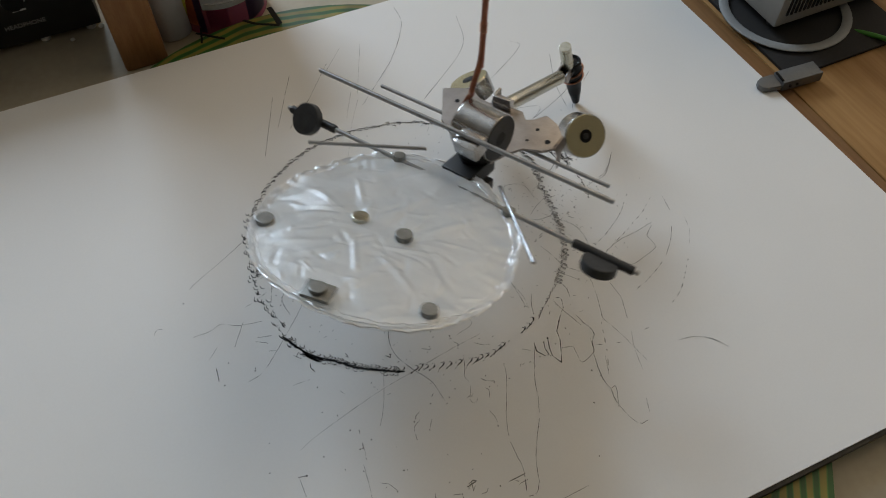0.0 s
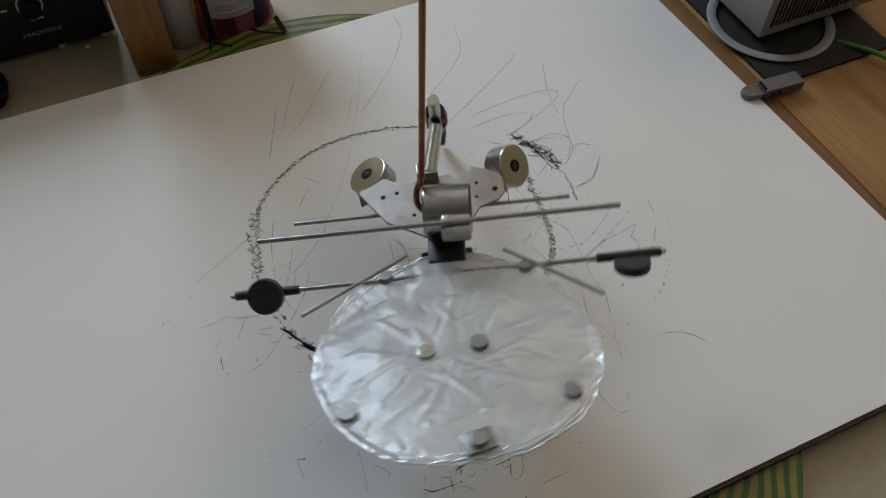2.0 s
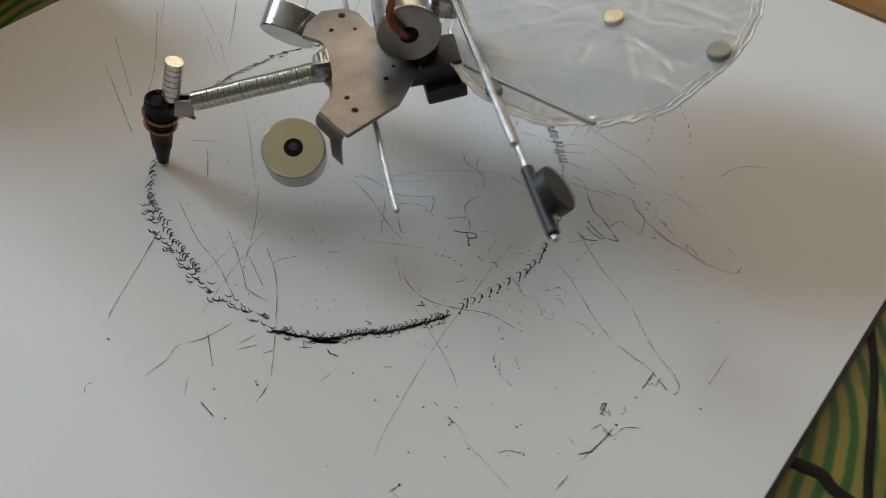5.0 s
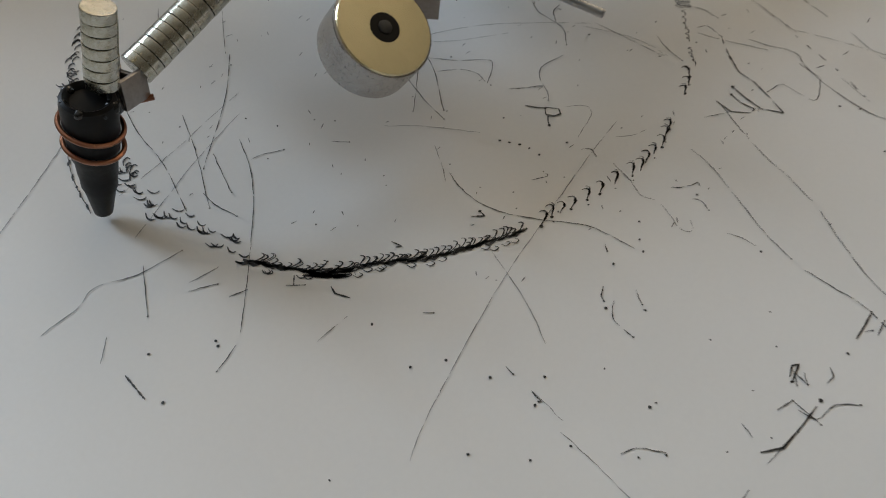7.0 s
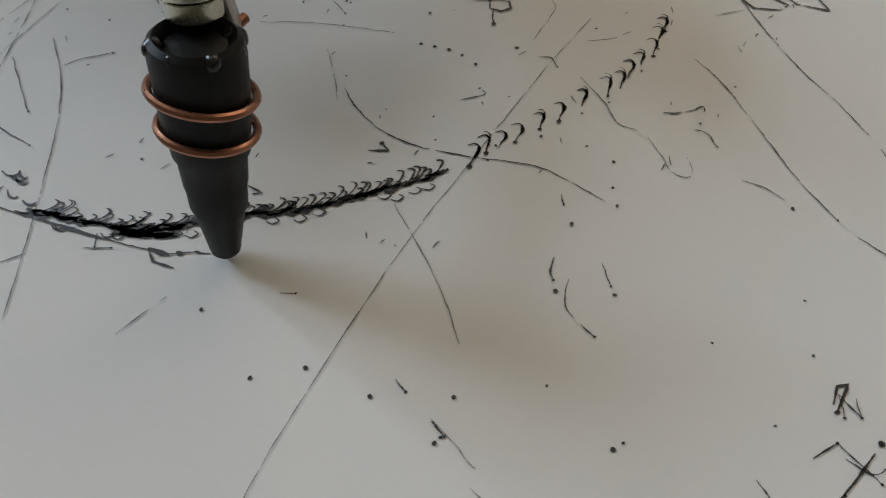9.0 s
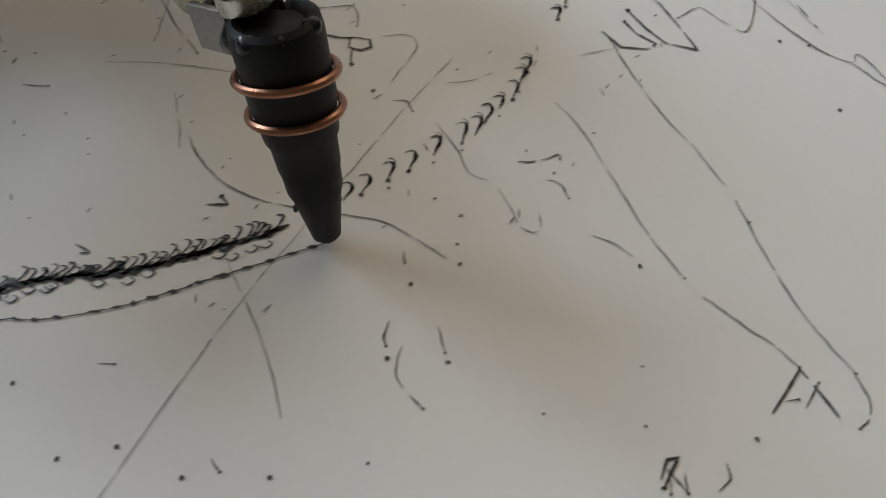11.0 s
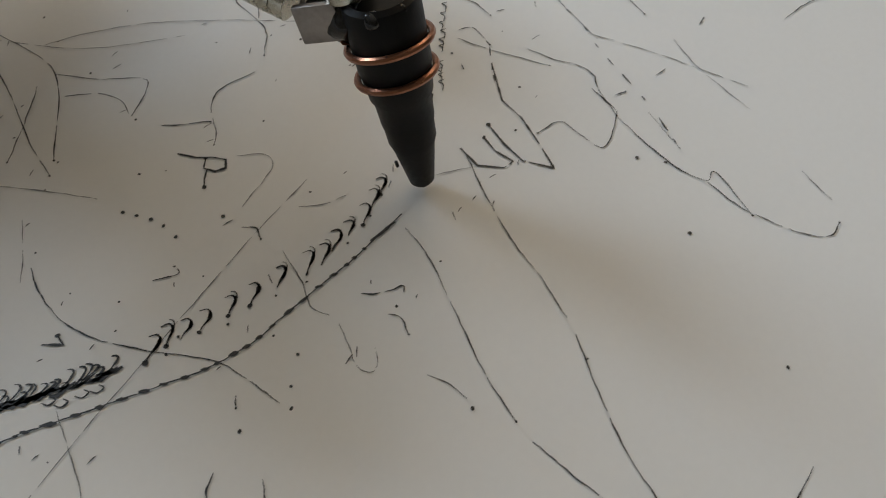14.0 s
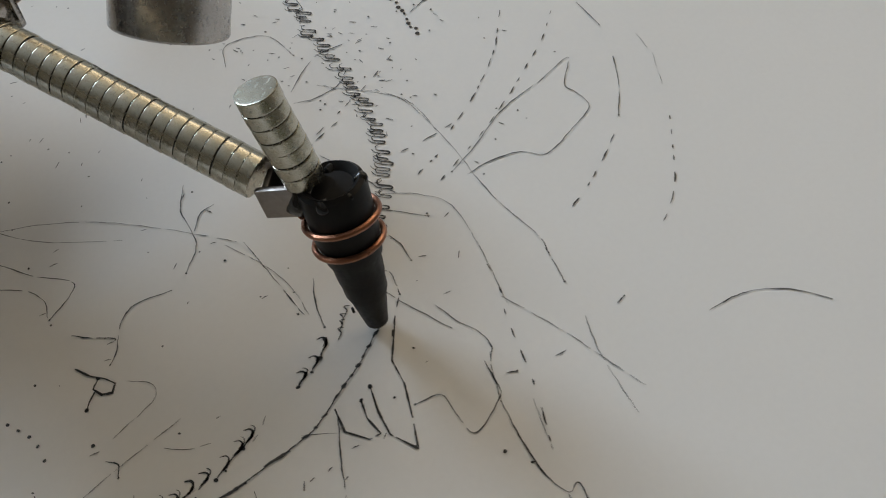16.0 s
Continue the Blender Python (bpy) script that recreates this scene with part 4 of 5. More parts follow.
def drawing():
    k = Marks()
    line, dot, rng = k.line, k.dot, k.rng
    line(MED, (138.4, -24.6), (143.6, -24.9), (149.0, -26.7), (152.5, -30.2), (159.9, -28.8), (166.9, -26.6), (167.7, -22.3), (167.5, -19.1), (173.3, -14.1), (165.3, -15.2), (153.7, -16.5), (143.5, -20.3), (136.3, -22.4))
    line(FAINT, (123.3, -18.3), (128.4, -22.6), (131.4, -28.4), (129.4, -38.5), (126.4, -47.7), (125.7, -49.9))
    line(MED, (138.9, -25.7), (138.3, -34.1), (138.8, -42.5), (137.4, -47.4), (135.8, -52.6))
    line(MED, (116.5, -42.4), (117.4, -47.1), (118.9, -51.0), (118.6, -54.0), (116.9, -55.8), (114.0, -61.3))
    line(MED, (116.2, -55.2), (115.2, -59.3), (114.0, -61.3), (107.7, -63.3), (107.3, -59.4), (107.4, -55.3), (103.4, -54.2))
    line(BOLD, (110.3, -40.0), (105.1, -46.1), (104.2, -50.3), (101.9, -55.5), (99.6, -59.8), (97.7, -55.5), (98.5, -51.6), (99.9, -47.4))
    line(MED, (104.0, -25.6), (101.6, -30.0), (100.3, -34.4))
    line(FAINT, (66.7, 17.7), (73.6, 14.2), (81.6, 8.1), (88.7, 0.6), (94.7, -6.7), (97.9, -10.9))
    line(MED, (96.8, 6.3), (93.6, 1.4), (93.0, -3.8), (91.9, -7.5), (88.0, -11.0))
    line(MED, (93.4, -4.1), (96.0, -1.4), (98.9, -1.0))
    line(MED, (64.1, 10.9), (67.7, 5.0), (72.3, -0.2), (70.9, -2.7), (66.4, -4.9))
    line(MED, (62.2, 6.0), (65.8, 2.6), (67.2, -1.0), (66.3, -4.4))
    line(MED, (67.9, -10.0), (70.5, -12.5), (73.2, -15.0), (71.7, -15.1))
    line(MED, (84.5, -12.6), (78.6, -11.1), (75.1, -13.0), (72.6, -16.9), (70.5, -18.7))
    line(BOLD, (66.0, -15.9), (67.2, -18.5), (68.8, -20.3), (69.8, -22.1), (68.8, -23.2), (67.3, -22.5), (66.7, -20.8), (68.1, -19.7))
    line(BOLD, (66.9, -21.2), (65.4, -22.4), (64.5, -23.5))
    line(FAINT, (70.7, -36.2), (73.2, -38.5), (76.6, -40.0))
    line(MED, (149.9, -71.2), (155.0, -72.0), (159.5, -74.0), (163.6, -77.6), (166.4, -82.1))
    line(MED, (117.3, -58.8), (118.9, -59.7))
    line(MED, (125.1, -61.5), (127.3, -61.8))
    line(MED, (139.5, -60.9), (141.3, -60.7))
    line(MED, (186.7, -2.7), (185.2, -11.0))
    line(FAINT, (189.1, -17.8), (187.7, -22.2))
    line(FAINT, (187.3, -24.1), (182.2, -31.4))
    line(DOTS, (177.0, -38.0), (170.6, -44.8), (166.8, -48.6), (162.6, -51.8), (156.0, -55.2))
    line(MED, (180.6, -19.6), (175.7, -26.0), (169.6, -31.9))
    line(DOTS, (165.5, -34.7), (160.5, -37.2), (152.9, -40.5), (144.9, -42.8))
    line(DOTS, (172.4, 5.8), (167.8, 1.4), (163.4, -2.8), (154.8, -8.4), (147.4, -12.2), (141.2, -14.7))
    line(DOTS, (180.6, -1.2), (173.2, -6.6), (164.9, -10.6), (157.0, -14.4), (146.1, -18.8), (133.5, -22.6))
    line(MED, (118.4, 28.6), (121.2, 33.9), (126.6, 33.3), (130.2, 30.2), (130.9, 22.4))
    line(MED, (124.7, 13.8), (129.5, 17.1), (134.4, 19.4), (140.4, 18.9))
    line(MED, (123.4, 10.8), (127.7, 9.3), (133.3, 9.6), (136.4, 11.7))
    line(FAINT, (132.9, 8.0), (138.8, 1.9), (140.8, -4.7), (140.2, -17.6), (138.9, -25.7))
    line(DOTS, (132.1, -12.6), (137.0, -13.1), (143.8, -13.1))
    line(DOTS, (131.2, -18.9), (134.4, -18.1), (136.9, -17.5))
    line(DOTS, (122.3, 1.1), (128.9, 3.2), (137.7, 6.0), (147.9, 10.3))
    line(DOTS, (118.3, -1.1), (123.1, 0.4), (127.7, 1.4))
    line(MED, (40.6, -15.8), (39.1, -19.7), (38.4, -24.8), (39.4, -30.5), (42.5, -36.7), (46.3, -43.1), (47.6, -45.8), (48.3, -50.2), (48.7, -55.2))
    dot(49.1, -56.8)
    line(MED, (77.8, -50.1), (76.3, -55.5), (72.2, -63.6), (68.1, -71.4), (65.4, -78.7))
    line(MED, (64.7, -81.7), (64.5, -87.5), (64.4, -91.5), (63.9, -94.9))
    line(MED, (93.2, -48.6), (89.3, -55.3), (85.6, -63.0), (83.6, -69.1), (80.8, -75.5))
    line(MED, (79.6, -77.6), (74.5, -85.0), (70.6, -91.5), (68.6, -96.5), (67.5, -100.2))
    line(MED, (64.2, -39.8), (62.4, -45.3), (60.6, -48.6), (61.2, -51.6))
    line(MED, (63.1, -66.6), (63.9, -69.3), (63.9, -72.4))
    dot(63.3, -73.7)
    line(MED, (49.8, -29.8), (52.6, -31.7), (53.1, -30.5))
    line(BOLD, (34.6, -26.4), (36.5, -28.5), (36.8, -27.0))
    dot(62.8, -29.3)
    line(MED, (59.7, 25.3), (57.5, 14.5), (53.5, 3.2), (51.4, -5.0))
    line(MED, (60.6, 10.9), (54.3, 5.7), (49.0, 1.8))
    line(MED, (37.7, -55.5), (35.9, -56.4), (35.1, -57.4))
    dot(34.1, -58.5)
    line(MED, (40.9, -60.3), (39.0, -63.1))
    dot(38.3, -64.1)
    line(MED, (45.9, -50.3), (44.8, -51.6))
    dot(43.1, -54.1)
    dot(54.2, -18.1)
    dot(55.1, -20.0)
    dot(56.0, -22.0)
    dot(56.4, -24.2)
    dot(56.3, -26.9)
    line(FAINT, (133.8, -59.4), (131.3, -64.5), (129.3, -71.7), (128.2, -76.7))
    line(MED, (113.8, -61.7), (112.3, -67.6), (111.3, -74.0), (112.1, -78.2), (114.2, -78.5), (110.9, -86.2))
    line(MED, (111.9, -78.4), (111.1, -83.4), (111.6, -88.5), (113.0, -93.8), (115.0, -96.3), (117.7, -96.1))
    line(BOLD, (93.7, -47.1), (92.8, -51.0), (94.9, -54.2), (96.8, -54.5), (96.6, -51.3), (97.5, -48.5))
    dot(102.6, -80.9)
    dot(109.1, -68.1)
    dot(111.1, -71.8)
    line(BOLD, (57.0, -95.3), (60.6, -95.2), (63.7, -95.0), (62.6, -98.0), (61.5, -101.0))
    line(MED, (59.2, -95.7), (60.4, -96.7))
    line(MED, (59.9, -97.7), (63.6, -97.5))
    line(MED, (67.5, -99.8), (65.8, -102.3), (63.6, -103.7), (61.6, -103.3))
    line(BOLD, (42.8, -89.9), (45.0, -89.2), (45.9, -90.0), (42.2, -90.6))
    line(MED, (45.7, -95.1), (47.5, -95.4), (48.8, -94.3))
    dot(53.3, -95.4)
    dot(-29.5, -12.2)
    line(MED, (18.9, 24.6), (15.4, 17.2), (10.5, 10.4), (3.8, 3.3), (-5.2, -5.5), (-12.1, -11.9))
    line(MED, (16.8, 18.3), (19.2, 17.6), (23.0, 15.1))
    line(MED, (31.2, 9.0), (33.5, 6.0))
    line(FAINT, (41.7, 3.6), (46.5, -2.2), (52.0, -11.1), (53.3, -13.6))
    line(MED, (12.6, 61.0), (6.5, 44.2), (4.1, 31.5), (-0.7, 17.7))
    line(FAINT, (-7.0, 31.4), (6.5, 32.6), (29.0, 36.0))
    line(MED, (0.1, -10.7), (2.4, -13.2))
    line(MED, (2.7, -10.1), (1.2, -11.5))
    line(BOLD, (5.3, -17.0), (4.7, -18.8), (5.8, -21.6))
    line(MED, (-8.4, -4.5), (-4.6, -6.0))
    line(MED, (-12.5, 2.3), (-7.9, -0.6))
    line(MED, (-11.1, 3.6), (-5.3, 2.2))
    line(FAINT, (-4.4, -23.6), (2.7, -24.0))
    line(MED, (12.1, -33.9), (13.3, -35.4))
    line(MED, (13.3, -52.0), (13.0, -53.9))
    line(MED, (12.3, -58.4), (11.9, -60.6))
    dot(-25.4, -2.8)
    dot(-16.0, -9.8)
    dot(-16.4, -10.9)
    dot(4.4, -28.6)
    dot(2.5, -39.6)
    dot(7.5, -43.4)
    dot(9.9, -51.3)
    dot(10.7, -60.2)
    dot(22.8, -74.9)
    line(FAINT, (44.4, -8.5), (41.2, -13.1), (38.2, -16.8))
    line(FAINT, (30.6, -35.0), (27.6, -42.8), (24.4, -49.5), (21.3, -54.5))
    line(BOLD, (20.1, -18.8), (20.6, -21.1), (19.5, -20.2))
    line(MED, (4.4, 18.8), (4.1, 14.1), (5.0, 9.0))
    line(MED, (12.7, 25.7), (8.2, 14.6))
    line(MED, (38.3, 139.4), (30.1, 119.4), (22.5, 101.0))
    line(MED, (73.1, 152.5), (52.3, 126.6), (39.4, 113.8))
    dot(-35.4, 33.2)
    line(MED, (-35.7, 15.1), (-28.2, 15.0), (-23.2, 16.3), (-16.3, 12.6), (-7.5, 10.7))
    line(MED, (-14.5, 13.4), (-20.7, 3.7))
    line(MED, (-14.3, -13.2), (-19.8, -14.7))
    line(FAINT, (78.4, 119.0), (69.0, 103.1), (56.8, 78.3), (34.9, 48.1))
    line(FAINT, (77.0, 125.8), (68.4, 108.9))
    line(MED, (83.5, -109.0), (71.7, -109.5))
    dot(62.7, -111.5)
    line(MED, (15.3, -93.8), (20.9, -94.1))
    line(BOLD, (27.5, -92.5), (30.6, -94.9), (36.5, -95.6), (42.1, -95.8))
    line(MED, (38.2, -93.8), (38.7, -96.9), (42.9, -98.0), (45.6, -101.1))
    line(BOLD, (-14.7, -60.8), (-11.4, -61.6))
    line(MED, (35.5, 47.4), (25.0, 36.6), (8.6, 24.0))
    line(MED, (34.0, 81.7), (40.5, 74.4))
    line(MED, (35.2, 74.1), (25.8, 62.3))
    line(MED, (63.4, 26.0), (64.1, 11.3), (53.6, -3.0))
    line(FAINT, (61.1, 26.5), (70.6, 11.9), (82.8, 2.1))
    line(MED, (15.7, 39.9), (10.5, 28.6), (2.7, 14.8))
    line(FAINT, (23.9, 30.6), (9.0, 27.0), (-12.3, 19.8))
    line(MED, (118.7, 86.8), (141.2, 99.6), (173.6, 119.6), (172.0, 126.7))
    line(MED, (124.6, 181.3), (122.5, 165.2), (106.3, 140.8), (79.5, 114.3))
    line(MED, (154.0, 158.8), (145.3, 132.9), (106.2, 101.8))
    line(FAINT, (95.1, 159.2), (79.8, 123.6))
    line(FAINT, (84.2, 161.6), (68.0, 143.7))
    line(MED, (51.4, 151.5), (34.3, 117.2))
    line(MED, (186.9, 108.2), (178.5, 87.0), (175.4, 69.5))
    line(MED, (199.4, 87.1), (180.2, 71.9))
    line(MED, (131.0, 85.6), (155.4, 88.2), (178.5, 87.0), (181.8, 80.6), (167.4, 73.2), (146.5, 64.9))
    line(BOLD, (144.6, 61.4), (150.1, 53.6), (152.5, 40.6), (153.2, 36.2), (151.2, 49.7), (156.5, 50.6), (148.3, 56.2), (156.0, 41.1), (146.8, 47.5))
    line(BOLD, (148.1, 61.9), (151.5, 47.4), (155.4, 37.2), (156.3, 47.3), (146.3, 55.4))
    line(MED, (130.8, 65.6), (142.4, 57.2), (157.5, 55.4), (171.4, 51.1))
    line(MED, (178.7, 30.6), (169.3, 20.6), (160.3, 18.7))
    line(MED, (36.4, -58.6), (33.1, -60.9), (32.2, -65.6))
    line(MED, (-14.3, -61.6), (-14.2, -68.6))
    line(FAINT, (12.5, -58.2), (11.9, -62.6), (11.5, -65.4))
    line(DOTS, (128.2, -41.9), (126.3, -47.6), (123.8, -51.8), (120.4, -60.9), (117.1, -67.8), (114.6, -72.1))
    line(FAINT, (125.9, -48.0), (127.8, -54.1), (129.4, -59.7), (130.6, -65.6), (132.4, -73.8))
    line(MED, (119.0, -26.3), (119.4, -29.9), (118.7, -33.1))
    line(MED, (112.9, -31.2), (114.6, -32.8), (113.3, -37.2))
    line(DOTS, (112.8, -37.5), (109.8, -40.4), (107.4, -43.0))
    line(MED, (111.0, -32.1), (112.5, -37.9), (115.8, -47.3))
    line(MED, (98.9, -11.6), (98.9, -20.3), (99.0, -30.5))
    line(FAINT, (96.0, -10.1), (98.8, -17.3), (100.2, -24.5), (99.6, -31.1))
    line(MED, (119.9, -3.7), (121.9, -9.3), (123.5, -15.2))
    line(MED, (119.1, -18.9), (123.1, -23.1), (126.7, -27.6))
    line(FAINT, (129.6, 12.3), (135.3, 5.5), (140.1, -0.6), (141.3, -5.8), (140.4, -13.0))
    line(MED, (63.2, -32.7), (64.4, -34.3), (63.6, -36.1))
    line(FAINT, (71.3, -22.9), (74.0, -25.5), (73.2, -28.3), (65.6, -30.1))
    line(MED, (66.2, -52.5), (67.4, -53.9), (69.3, -55.2), (70.7, -55.9), (70.0, -56.7))
    line(MED, (66.3, -57.3), (66.9, -58.6), (66.3, -60.3), (65.7, -61.2))
    line(FAINT, (61.2, -53.2), (59.7, -56.4), (58.3, -59.1), (59.0, -61.2), (60.6, -60.5), (61.6, -59.2))
    line(FAINT, (87.5, -47.4), (91.8, -50.4))
    line(FAINT, (117.7, -64.7), (114.6, -72.3))
    line(FAINT, (122.6, -87.9), (120.5, -93.6))
    line(MED, (-1.9, 55.1), (-14.8, 48.1), (-27.8, 41.6), (-30.7, 39.6))
    line(MED, (-50.5, 22.9), (-48.7, 24.9), (-47.0, 24.4))
    line(MED, (-32.0, 2.1), (-28.0, 5.8))
    line(BOLD, (-30.6, -3.2), (-31.1, -9.4))
    line(FAINT, (9.7, -66.2), (8.7, -75.0), (7.0, -85.1))
    line(MED, (12.9, -75.7), (15.6, -77.5), (17.8, -81.2))
    line(FAINT, (74.9, -33.7), (62.5, -35.0), (47.0, -37.3), (26.8, -40.6), (9.2, -44.7), (-3.8, -48.3), (-10.1, -50.9))
    for a, c in (((44.2, -89.7), (42.2, -91.6)), ((45.1, -91.4), (43.4, -92.9)), ((44.2, -89.7), (43.4, -92.9)), ((35.9, -91.1), (39.1, -92.3)), ((39.1, -92.3), (38.2, -97.8)), ((30.0, -87.9), (29.0, -90.3)), ((26.5, -94.3), (34.6, -95.4))):
        line(MED, a, c)
    # ring: question-mark hooks on the near right, a black band in front, ticks on the left, coils on the far right
    hook = [(-0.75, 1.25), (0.05, 1.5), (0.6, 1.2), (0.55, 0.5), (0.05, -0.3), (-0.2, -1.0)]
    for o, d in k.along(RIGHT_ARC, 3.1):
        if o.x > 82 and rng.random() < 0.4:
            continue
        o = o + Vector((rng.uniform(-0.7, 0.7), rng.uniform(-0.6, 0.6)))
        lean = radians(42 + 14 * min(1.0, max(0.0, (o.x - 75) / 20)) + rng.uniform(-9, 9))
        up, tall = Vector((math.cos(lean), math.sin(lean))), rng.uniform(0.95, 1.6)
        pts = smooth_path([(p.x, p.y, 0) for p in k.local(o, Vector((up.y, -up.x)), [(a * rng.uniform(0.9, 1.2), b * tall) for a, b in hook])], 5)
        k.ribbon([(p.x, p.y) for p in pts], rng.uniform(0.32, 0.46))
        k.ribbon([(p.x, p.y) for p in pts[8:19]], rng.uniform(0.48, 0.7))
        if rng.random() < 0.75:
            dot(pts[-1].x, pts[-1].y, rng.uniform(0.3, 0.46))
        if rng.random() < 0.3:
            q = pts[-1]
            dot(q.x - up.x * 1.2, q.y - up.y * 1.2, rng.uniform(0.16, 0.26))
        if rng.random() < 0.45:
            k.ribbon([(p.x + 0.55, p.y + 0.3) for p in pts[4:]], 0.24)
    for o, d in k.along([(98.5, -37.0), (104, -34.5), (110, -30.0), (117, -25.2)], 2.0):
        a = o + Vector((rng.gauss(0, 0.5), rng.gauss(0, 0.5)))
        pts = smooth_path([(p.x, p.y, 0) for p in k.local(a, Vector((0.55, 0.83)), [(-1.0, 0.3), (0.0, -0.1), (0.7, 0.3), (0.8, -0.5)], rng.uniform(0.8, 1.2))], 4)
        k.ribbon([(p.x, p.y) for p in pts], 0.3)
    # the band in front: a chain of overlapping comma-shaped flicks
    for o, d in k.along(BAND_ARC, 0.62):
        nrm = Vector((-d.y, d.x))
        thick = 1.0 if o.x < 3 or 27 < o.x < 33 else 0.72
        a = o + nrm * rng.uniform(-0.55, 0.35)
        k.ribbon([a - d * 1.2 + nrm * 0.15, a - d * 0.2 - nrm * 0.15, a + d * 0.9 + nrm * 0.25], rng.uniform(0.7, 1.15) * thick)
        if rng.random() < 0.62:
            tall = rng.uniform(1.0, 2.3)
            b = a + d * rng.uniform(0.2, 0.8)
            pts = smooth_path([(*(a - d * 0.6), 0), (*(b + nrm * 0.3 * tall), 0), (*(b + d * 0.9 + nrm * 0.75 * tall), 0), (*(b + d * 0.75 + nrm * tall), 0), (*(b + d * 0.2 + nrm * 1.08 * tall), 0)], 4)
            k.ribbon([(p.x, p.y) for p in pts], rng.uniform(0.26, 0.42))
        if rng.random() < 0.12:
            c = a - nrm * 1.2
            pts = smooth_path([(*(c - d * 0.8), 0), (*(c - nrm * 0.6), 0), (*(c + d * 0.9 - nrm * 0.2), 0), (*(c + d * 0.4 + nrm * 0.4), 0)], 4)
            k.ribbon([(p.x, p.y) for p in pts], 0.3)
    for o, d in k.along([(4.4, -11.4), (6.1, -13.9), (8, -16.1), (9.9, -17.7)], 0.3):
        nrm = Vector((-d.y, d.x))
        for _ in range(2):
            a = o + nrm * rng.uniform(-0.9, 0.7)
            k.ribbon([a - d * 0.9, a + nrm * 0.1, a + d * 0.9], rng.uniform(0.5, 0.8))
    for o, d in k.along(LEFT_ARC, 2.0):
        for _ in range(2):
            a = o + Vector((rng.gauss(0, 1.1), rng.gauss(0, 1.1)))
            e = Vector((rng.uniform(-0.3, 0.5), -1)).normalized()
            pts = smooth_path([(p.x, p.y, 0) for p in k.local(a, e, [(-1.1, 0.1), (0, -0.2), (0.8, 0.1), (1.0, 0.7)], rng.uniform(0.8, 1.3))], 3)
            k.ribbon([(p.x, p.y) for p in pts], 0.46)
    for o, d in k.along(BACK_ARC, 1.1):
        a = o + Vector((rng.gauss(0, 0.5), rng.gauss(0, 0.5)))
        pts = smooth_path([(p.x, p.y, 0) for p in k.local(a, Vector((d.x + 0.6, d.y - 0.5)).normalized(), [(-0.9, -0.2), (0, 0.25), (0.8, 0.0), (0.6, -0.6)], rng.uniform(0.9, 1.4))], 3)
        k.ribbon([(p.x, p.y) for p in pts], 0.5)
    for o, d in k.along(COIL_ARC, 1.9):
        a = o + Vector((rng.gauss(0, 0.4), rng.gauss(0, 0.4)))
        slant = Vector((0.45 - 0.2 * d.x, -0.85)).normalized()
        size = rng.uniform(0.95, 1.35)
        loop = [(-1.3, -0.3), (-0.4, -0.55), (0.7, -0.2), (1.5, 0.15), (1.35, 0.55), (0.4, 0.25), (-0.5, -0.05), (-1.0, 0.5), (-0.7, 1.0)]
        pts = smooth_path([(p.x, p.y, 0) for p in k.local(a, slant, loop, size)], 4)
        k.ribbon([(p.x, p.y) for p in pts], rng.uniform(0.26, 0.36))
        if rng.random() < 0.3:
            e = a - slant * 1.6
            k.ribbon([(e.x, e.y), (e.x + 0.5, e.y - 0.7), (e.x + 1.3, e.y - 0.6)], 0.26)
    # dense scribble where the ring closes at the back
    for o, d in k.along([(145.4, 61.8), (150.1, 54.8), (153.2, 49.2), (156.3, 43.7), (156.4, 35.6)], 0.85):
        for _ in range(2):
            x, y = o.x + rng.gauss(0, 1.3), o.y + rng.gauss(0, 1.3)
            e = rng.uniform(0, 3.1)
            pts = smooth_path([(x + a * math.cos(e) - c * math.sin(e), y + a * math.sin(e) + c * math.cos(e), 0) for a, c in ((-1.9, 0.3), (-0.6, rng.uniform(-1.4, 1.4)), (0.8, rng.uniform(-1.4, 1.4)), (2.0, 0.0))], 4)
            k.ribbon([(p.x, p.y) for p in pts], rng.uniform(0.26, 0.6))
    for o, d in k.along([(156.4, 35.6), (156.8, 28.5), (157.0, 23.6), (155.7, 17.6), (154.5, 11.0)], 1.3):
        dot(o.x + rng.gauss(0, 0.3), o.y + rng.gauss(0, 0.3), rng.uniform(0.3, 0.6))
    line(MED, (151.5, 53.1), (161.4, 56.8), (169.1, 53.7), (171.3, 48.0), (168.7, 41.0), (161.0, 34.4))
    line(MED, (182.0, 74.6), (175.0, 61.2), (171.3, 48.0), (165.0, 38.6))
    line(MED, (167.9, 42.3), (174.4, 44.0), (179.0, 41.1))
    line(MED, (157.3, 17.8), (168.4, 21.2), (174.8, 26.1), (179.4, 31.5))
    line(MED, (127.1, 77.5), (141.8, 78.9), (155.3, 77.5), (162.5, 74.5), (155.1, 68.3), (142.3, 64.7))
    line(MED, (153.0, 39.2), (145.5, 33.8), (143.9, 36.5))
    line(MED, (141.1, 43.7), (140.5, 34.2), (138.4, 33.2))
    # loose flecks scattered inside and just outside the ring
    for _ in range(270):
        r, a = rng.uniform(0, 1) ** 0.5, rng.uniform(0, 2 * math.pi)
        x, y = 74 + 74 * r * math.cos(a), 18 + 78 * r * math.sin(a)
        if rng.random() < 0.45:
            dot(x, y, rng.uniform(0.13, 0.26))
        else:
            e = rng.uniform(-0.4, 1.2)
            l = rng.uniform(0.5, 1.6)
            k.ribbon([(x, y), (x + l * 0.5 * math.cos(e), y + l * 0.5 * math.sin(e) + 0.05), (x + l * math.cos(e), y + l * math.sin(e))], 0.2)
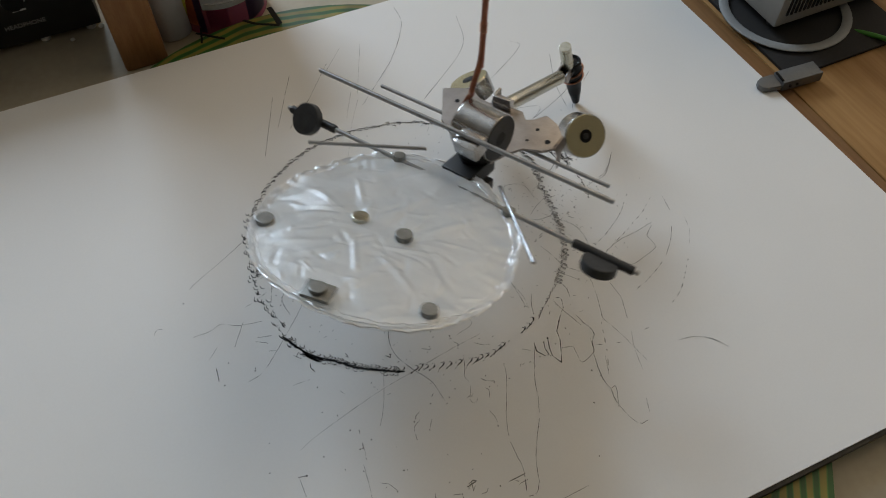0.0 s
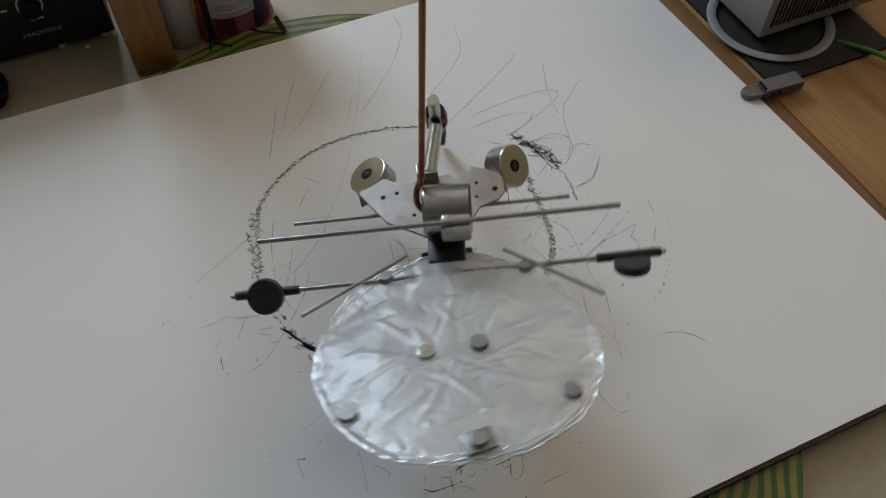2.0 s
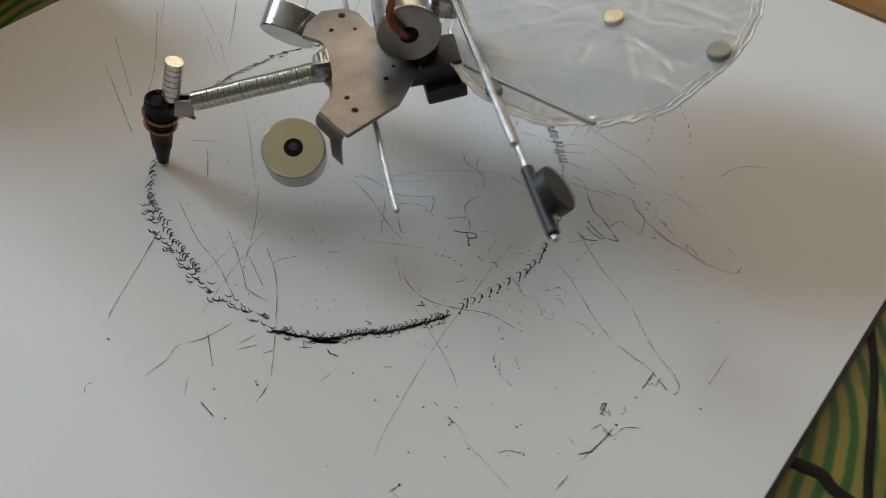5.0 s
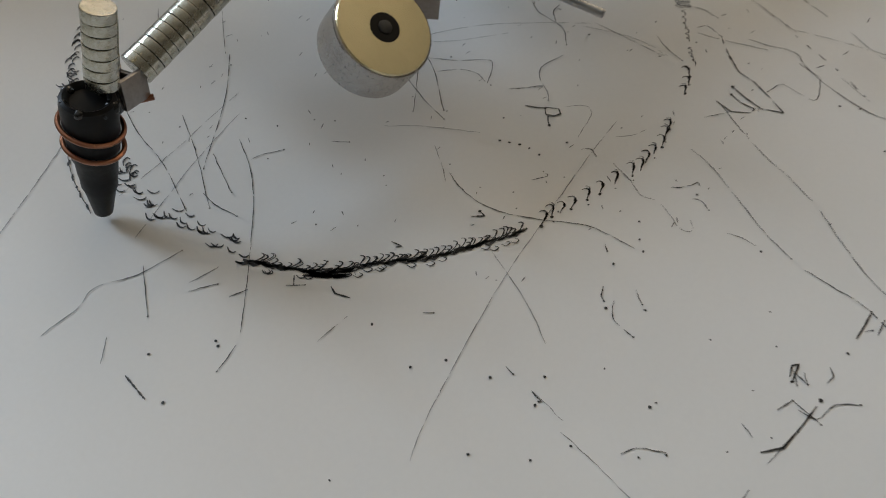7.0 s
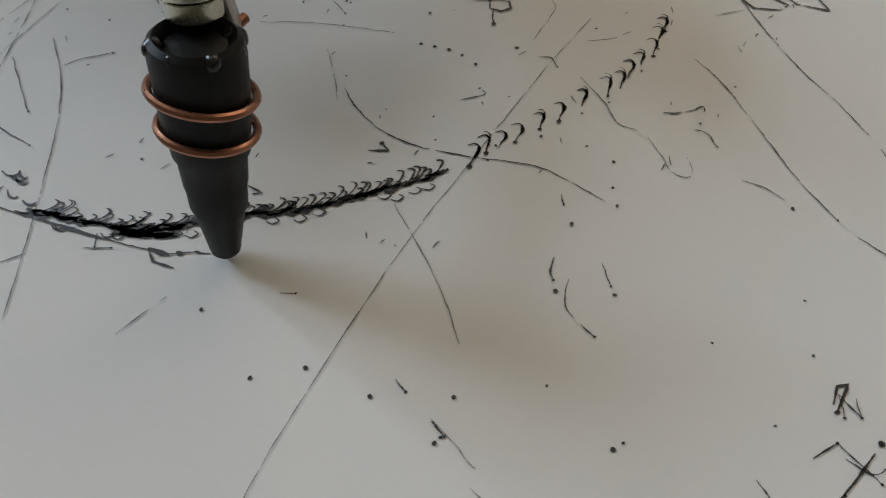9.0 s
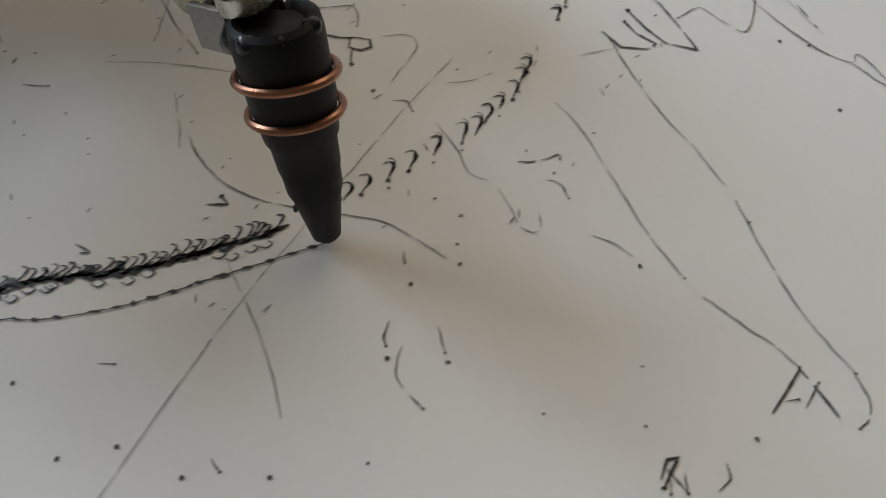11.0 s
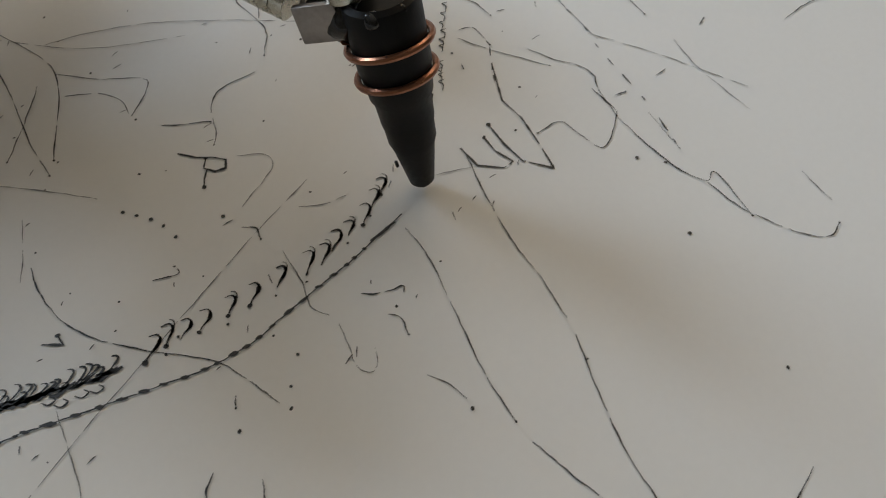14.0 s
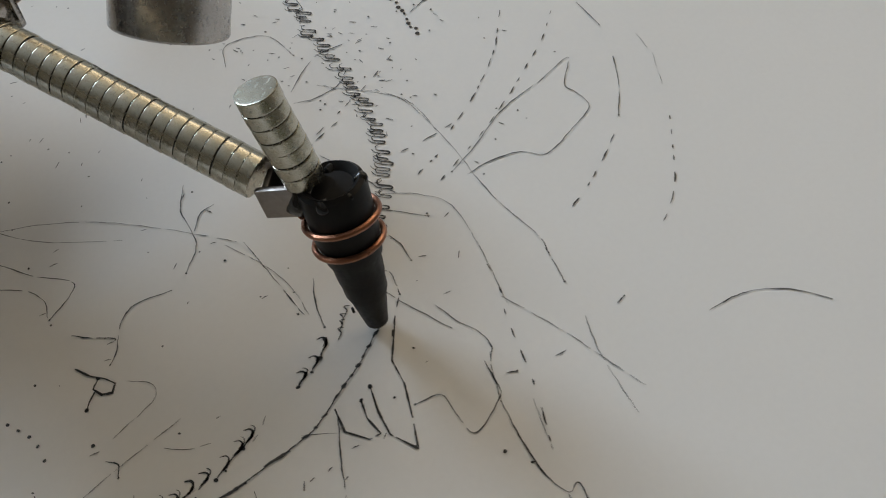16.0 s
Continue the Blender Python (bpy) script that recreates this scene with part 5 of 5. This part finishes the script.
    for _ in range(150):
        x, y = rng.gauss(140, 15), rng.gauss(22, 26)
        if rng.random() < 0.5:
            dot(x, y, rng.uniform(0.13, 0.26))
        else:
            e, l = rng.gauss(-1.0, 0.25), rng.uniform(0.5, 1.5)
            k.ribbon([(x, y), (x + l * 0.5 * math.cos(e), y + l * 0.5 * math.sin(e)), (x + l * math.cos(e), y + l * math.sin(e))], 0.24)
    for _ in range(26):
        x, y = rng.gauss(20, 30), rng.gauss(-75, 14)
        dot(x, y, rng.uniform(0.15, 0.3))
    k.build(SHEET_OF_PAPER)


drawing()


def fresh_line():
    """The line that the pen lays down while it turns: one piece per short stretch."""
    pieces, rng = [], random.Random(31)
    pts = [Vector((p.x, p.y, p.z)) for p in smooth_path([(u, v, t) for t, u, v in FRESH], 4)]
    for i in range(0, len(pts) - 2, 2):
        k = Marks()
        seg = pts[i:i + 3]
        fine = []
        for a, b in zip(seg, seg[1:]):
            fine += [a.lerp(b, j / 8) for j in range(8)]
        fine.append(seg[-1])
        path = [(p.x + 0.12 * noise.noise(p * 0.9), p.y + 0.12 * noise.noise(p * 0.9 + Vector((5, 0, 0)))) for p in fine]
        k.ribbon(path, 0.2, taper=False, z=INK_Z + 0.00003)
        j = rng.randint(0, 3)
        while j < len(path) - 2:
            n = rng.randint(7, 11)
            dash = path[j:j + n]
            if len(dash) > 2:
                dx, dy = dash[-1][0] - dash[0][0], dash[-1][1] - dash[0][1]
                ln = max(0.1, math.hypot(dx, dy))
                side = rng.uniform(0.05, 0.22)
                k.ribbon([(x + dy / ln * side * (2 * m / (len(dash) - 1) - 1), y - dx / ln * side * (2 * m / (len(dash) - 1) - 1)) for m, (x, y) in enumerate(dash)], rng.uniform(0.5, 0.78), z=INK_Z + 0.00005)
            j += n + rng.randint(5, 11)
        data = bpy.data.meshes.new("fresh_ink")
        data.from_pydata(k.verts, [], k.faces)
        data.materials.append(INK)
        ob = new("fresh_ink", data)
        ob.parent = SHEET_OF_PAPER
        pieces.append((ob, seg[2].z))
    return pieces


FRESH_PIECES = fresh_line()


# ---- what moves ----
def motions():
    rows = [
    (0, pose(0.0142, 0.1068, 0.0514, -0.1, -5.0, 2.7)),
    (0.5, pose(-0.0164, 0.0854, 0.0505, 0.4, -1.4, -11.0)),
    (1, pose(-0.0207, 0.0362, 0.0515, -0.1, -2.4, -14.5)),
    (1.5, pose(0.0081, 0.0307, 0.0516, 0.0, -4.5, 7.4)),
    (2, pose(0.0359, 0.0647, 0.0538, -0.9, -5.0, 42.6)),
    (2.5, pose(0.0323, 0.0926, 0.0562, -4.0, 0.8, 71.1)),
    (3, pose(0.0094, 0.0859, 0.0538, -2.6, 2.6, 84.0)),
    (3.5, pose(0.0043, 0.0637, 0.0491, -0.1, 4.4, 78.7)),
    (4, pose(0.0131, 0.0554, 0.0515, -1.0, 2.7, 74.8)),
    (4.5, pose(0.0158, 0.0707, 0.0528, -2.5, 2.5, 89.2)),
    (4.8, pose(0.0152, 0.0850, 0.0523, -1.1, 1.6, 104.5)),
    (5, pose(0.0118, 0.0913, 0.0510, -0.3, 0.5, 114.5)),
    (5.2, pose(0.0083, 0.0953, 0.0492, 1.0, -0.6, 124.0)),
    (7.3, pose(-0.0035, 0.0823, 0.0515, 0.0, -8.0, 167.0)),
    (7.5, pose(-0.0031, 0.0829, 0.0515, 0.0, -7.6, 170.0)),
    (8, pose(-0.0026, 0.0841, 0.0516, 0.0, -6.5, 179.0)),
    (8.5, pose(-0.0024, 0.0828, 0.0516, 0.0, -5.3, 190.0)),
    (8.7, pose(-0.0028, 0.0822, 0.0513, 0.2, -5.2, 195.0)),
    (10.8, pose(-0.0248, 0.0623, 0.0485, 2.0, -4.0, 238.0)),
    (11, pose(-0.0231, 0.0607, 0.0486, 2.0, -4.0, 242.0)),
    (11.5, pose(-0.0189, 0.0613, 0.0487, 1.9, -4.0, 246.0)),
    (12, pose(-0.0174, 0.0615, 0.0488, 1.8, -4.0, 249.5)),
    (12.5, pose(-0.0165, 0.0608, 0.0489, 1.8, -4.0, 253.0)),
    (13, pose(-0.0149, 0.0626, 0.0490, 1.7, -4.0, 256.0)),
    (13.5, pose(-0.0128, 0.0617, 0.0491, 1.6, -4.0, 262.0)),
    (14, pose(-0.0101, 0.0634, 0.0492, 1.6, -4.0, 266.0)),
    (14.5, pose(-0.0082, 0.0640, 0.0493, 1.5, -4.0, 270.0)),
    (15, pose(-0.0075, 0.0663, 0.0501, 1.0, -4.0, 272.0)),
    (15.5, pose(-0.0067, 0.0687, 0.0508, 0.5, -4.0, 274.0)),
    (16, pose(-0.0060, 0.0704, 0.0516, 0.0, -4.0, 277.0)),
    ]
    walk(PEND, rows)
    hang = []
    for t, m in rows:
        hook = m @ HOOK
        up = (PIVOT - hook).normalized()
        x = m.to_3x3() @ Vector((1, 0, 0))
        x = (x - up * x.dot(up)).normalized()
        y = up.cross(x)
        hang.append((t, Matrix.Translation(hook) @ Matrix((x, y, up)).transposed().to_4x4()))
    walk(ROD_OB, hang)
    for ob, t in FRESH_PIECES:
        t = min(max(t, 0.3), 15.9)
        down, up = pose(0, 0, -0.0006), pose(0, 0, 0)
        walk(ob, [(0, down), (t - 0.15, down), (t, up), (16, up)])


motions()
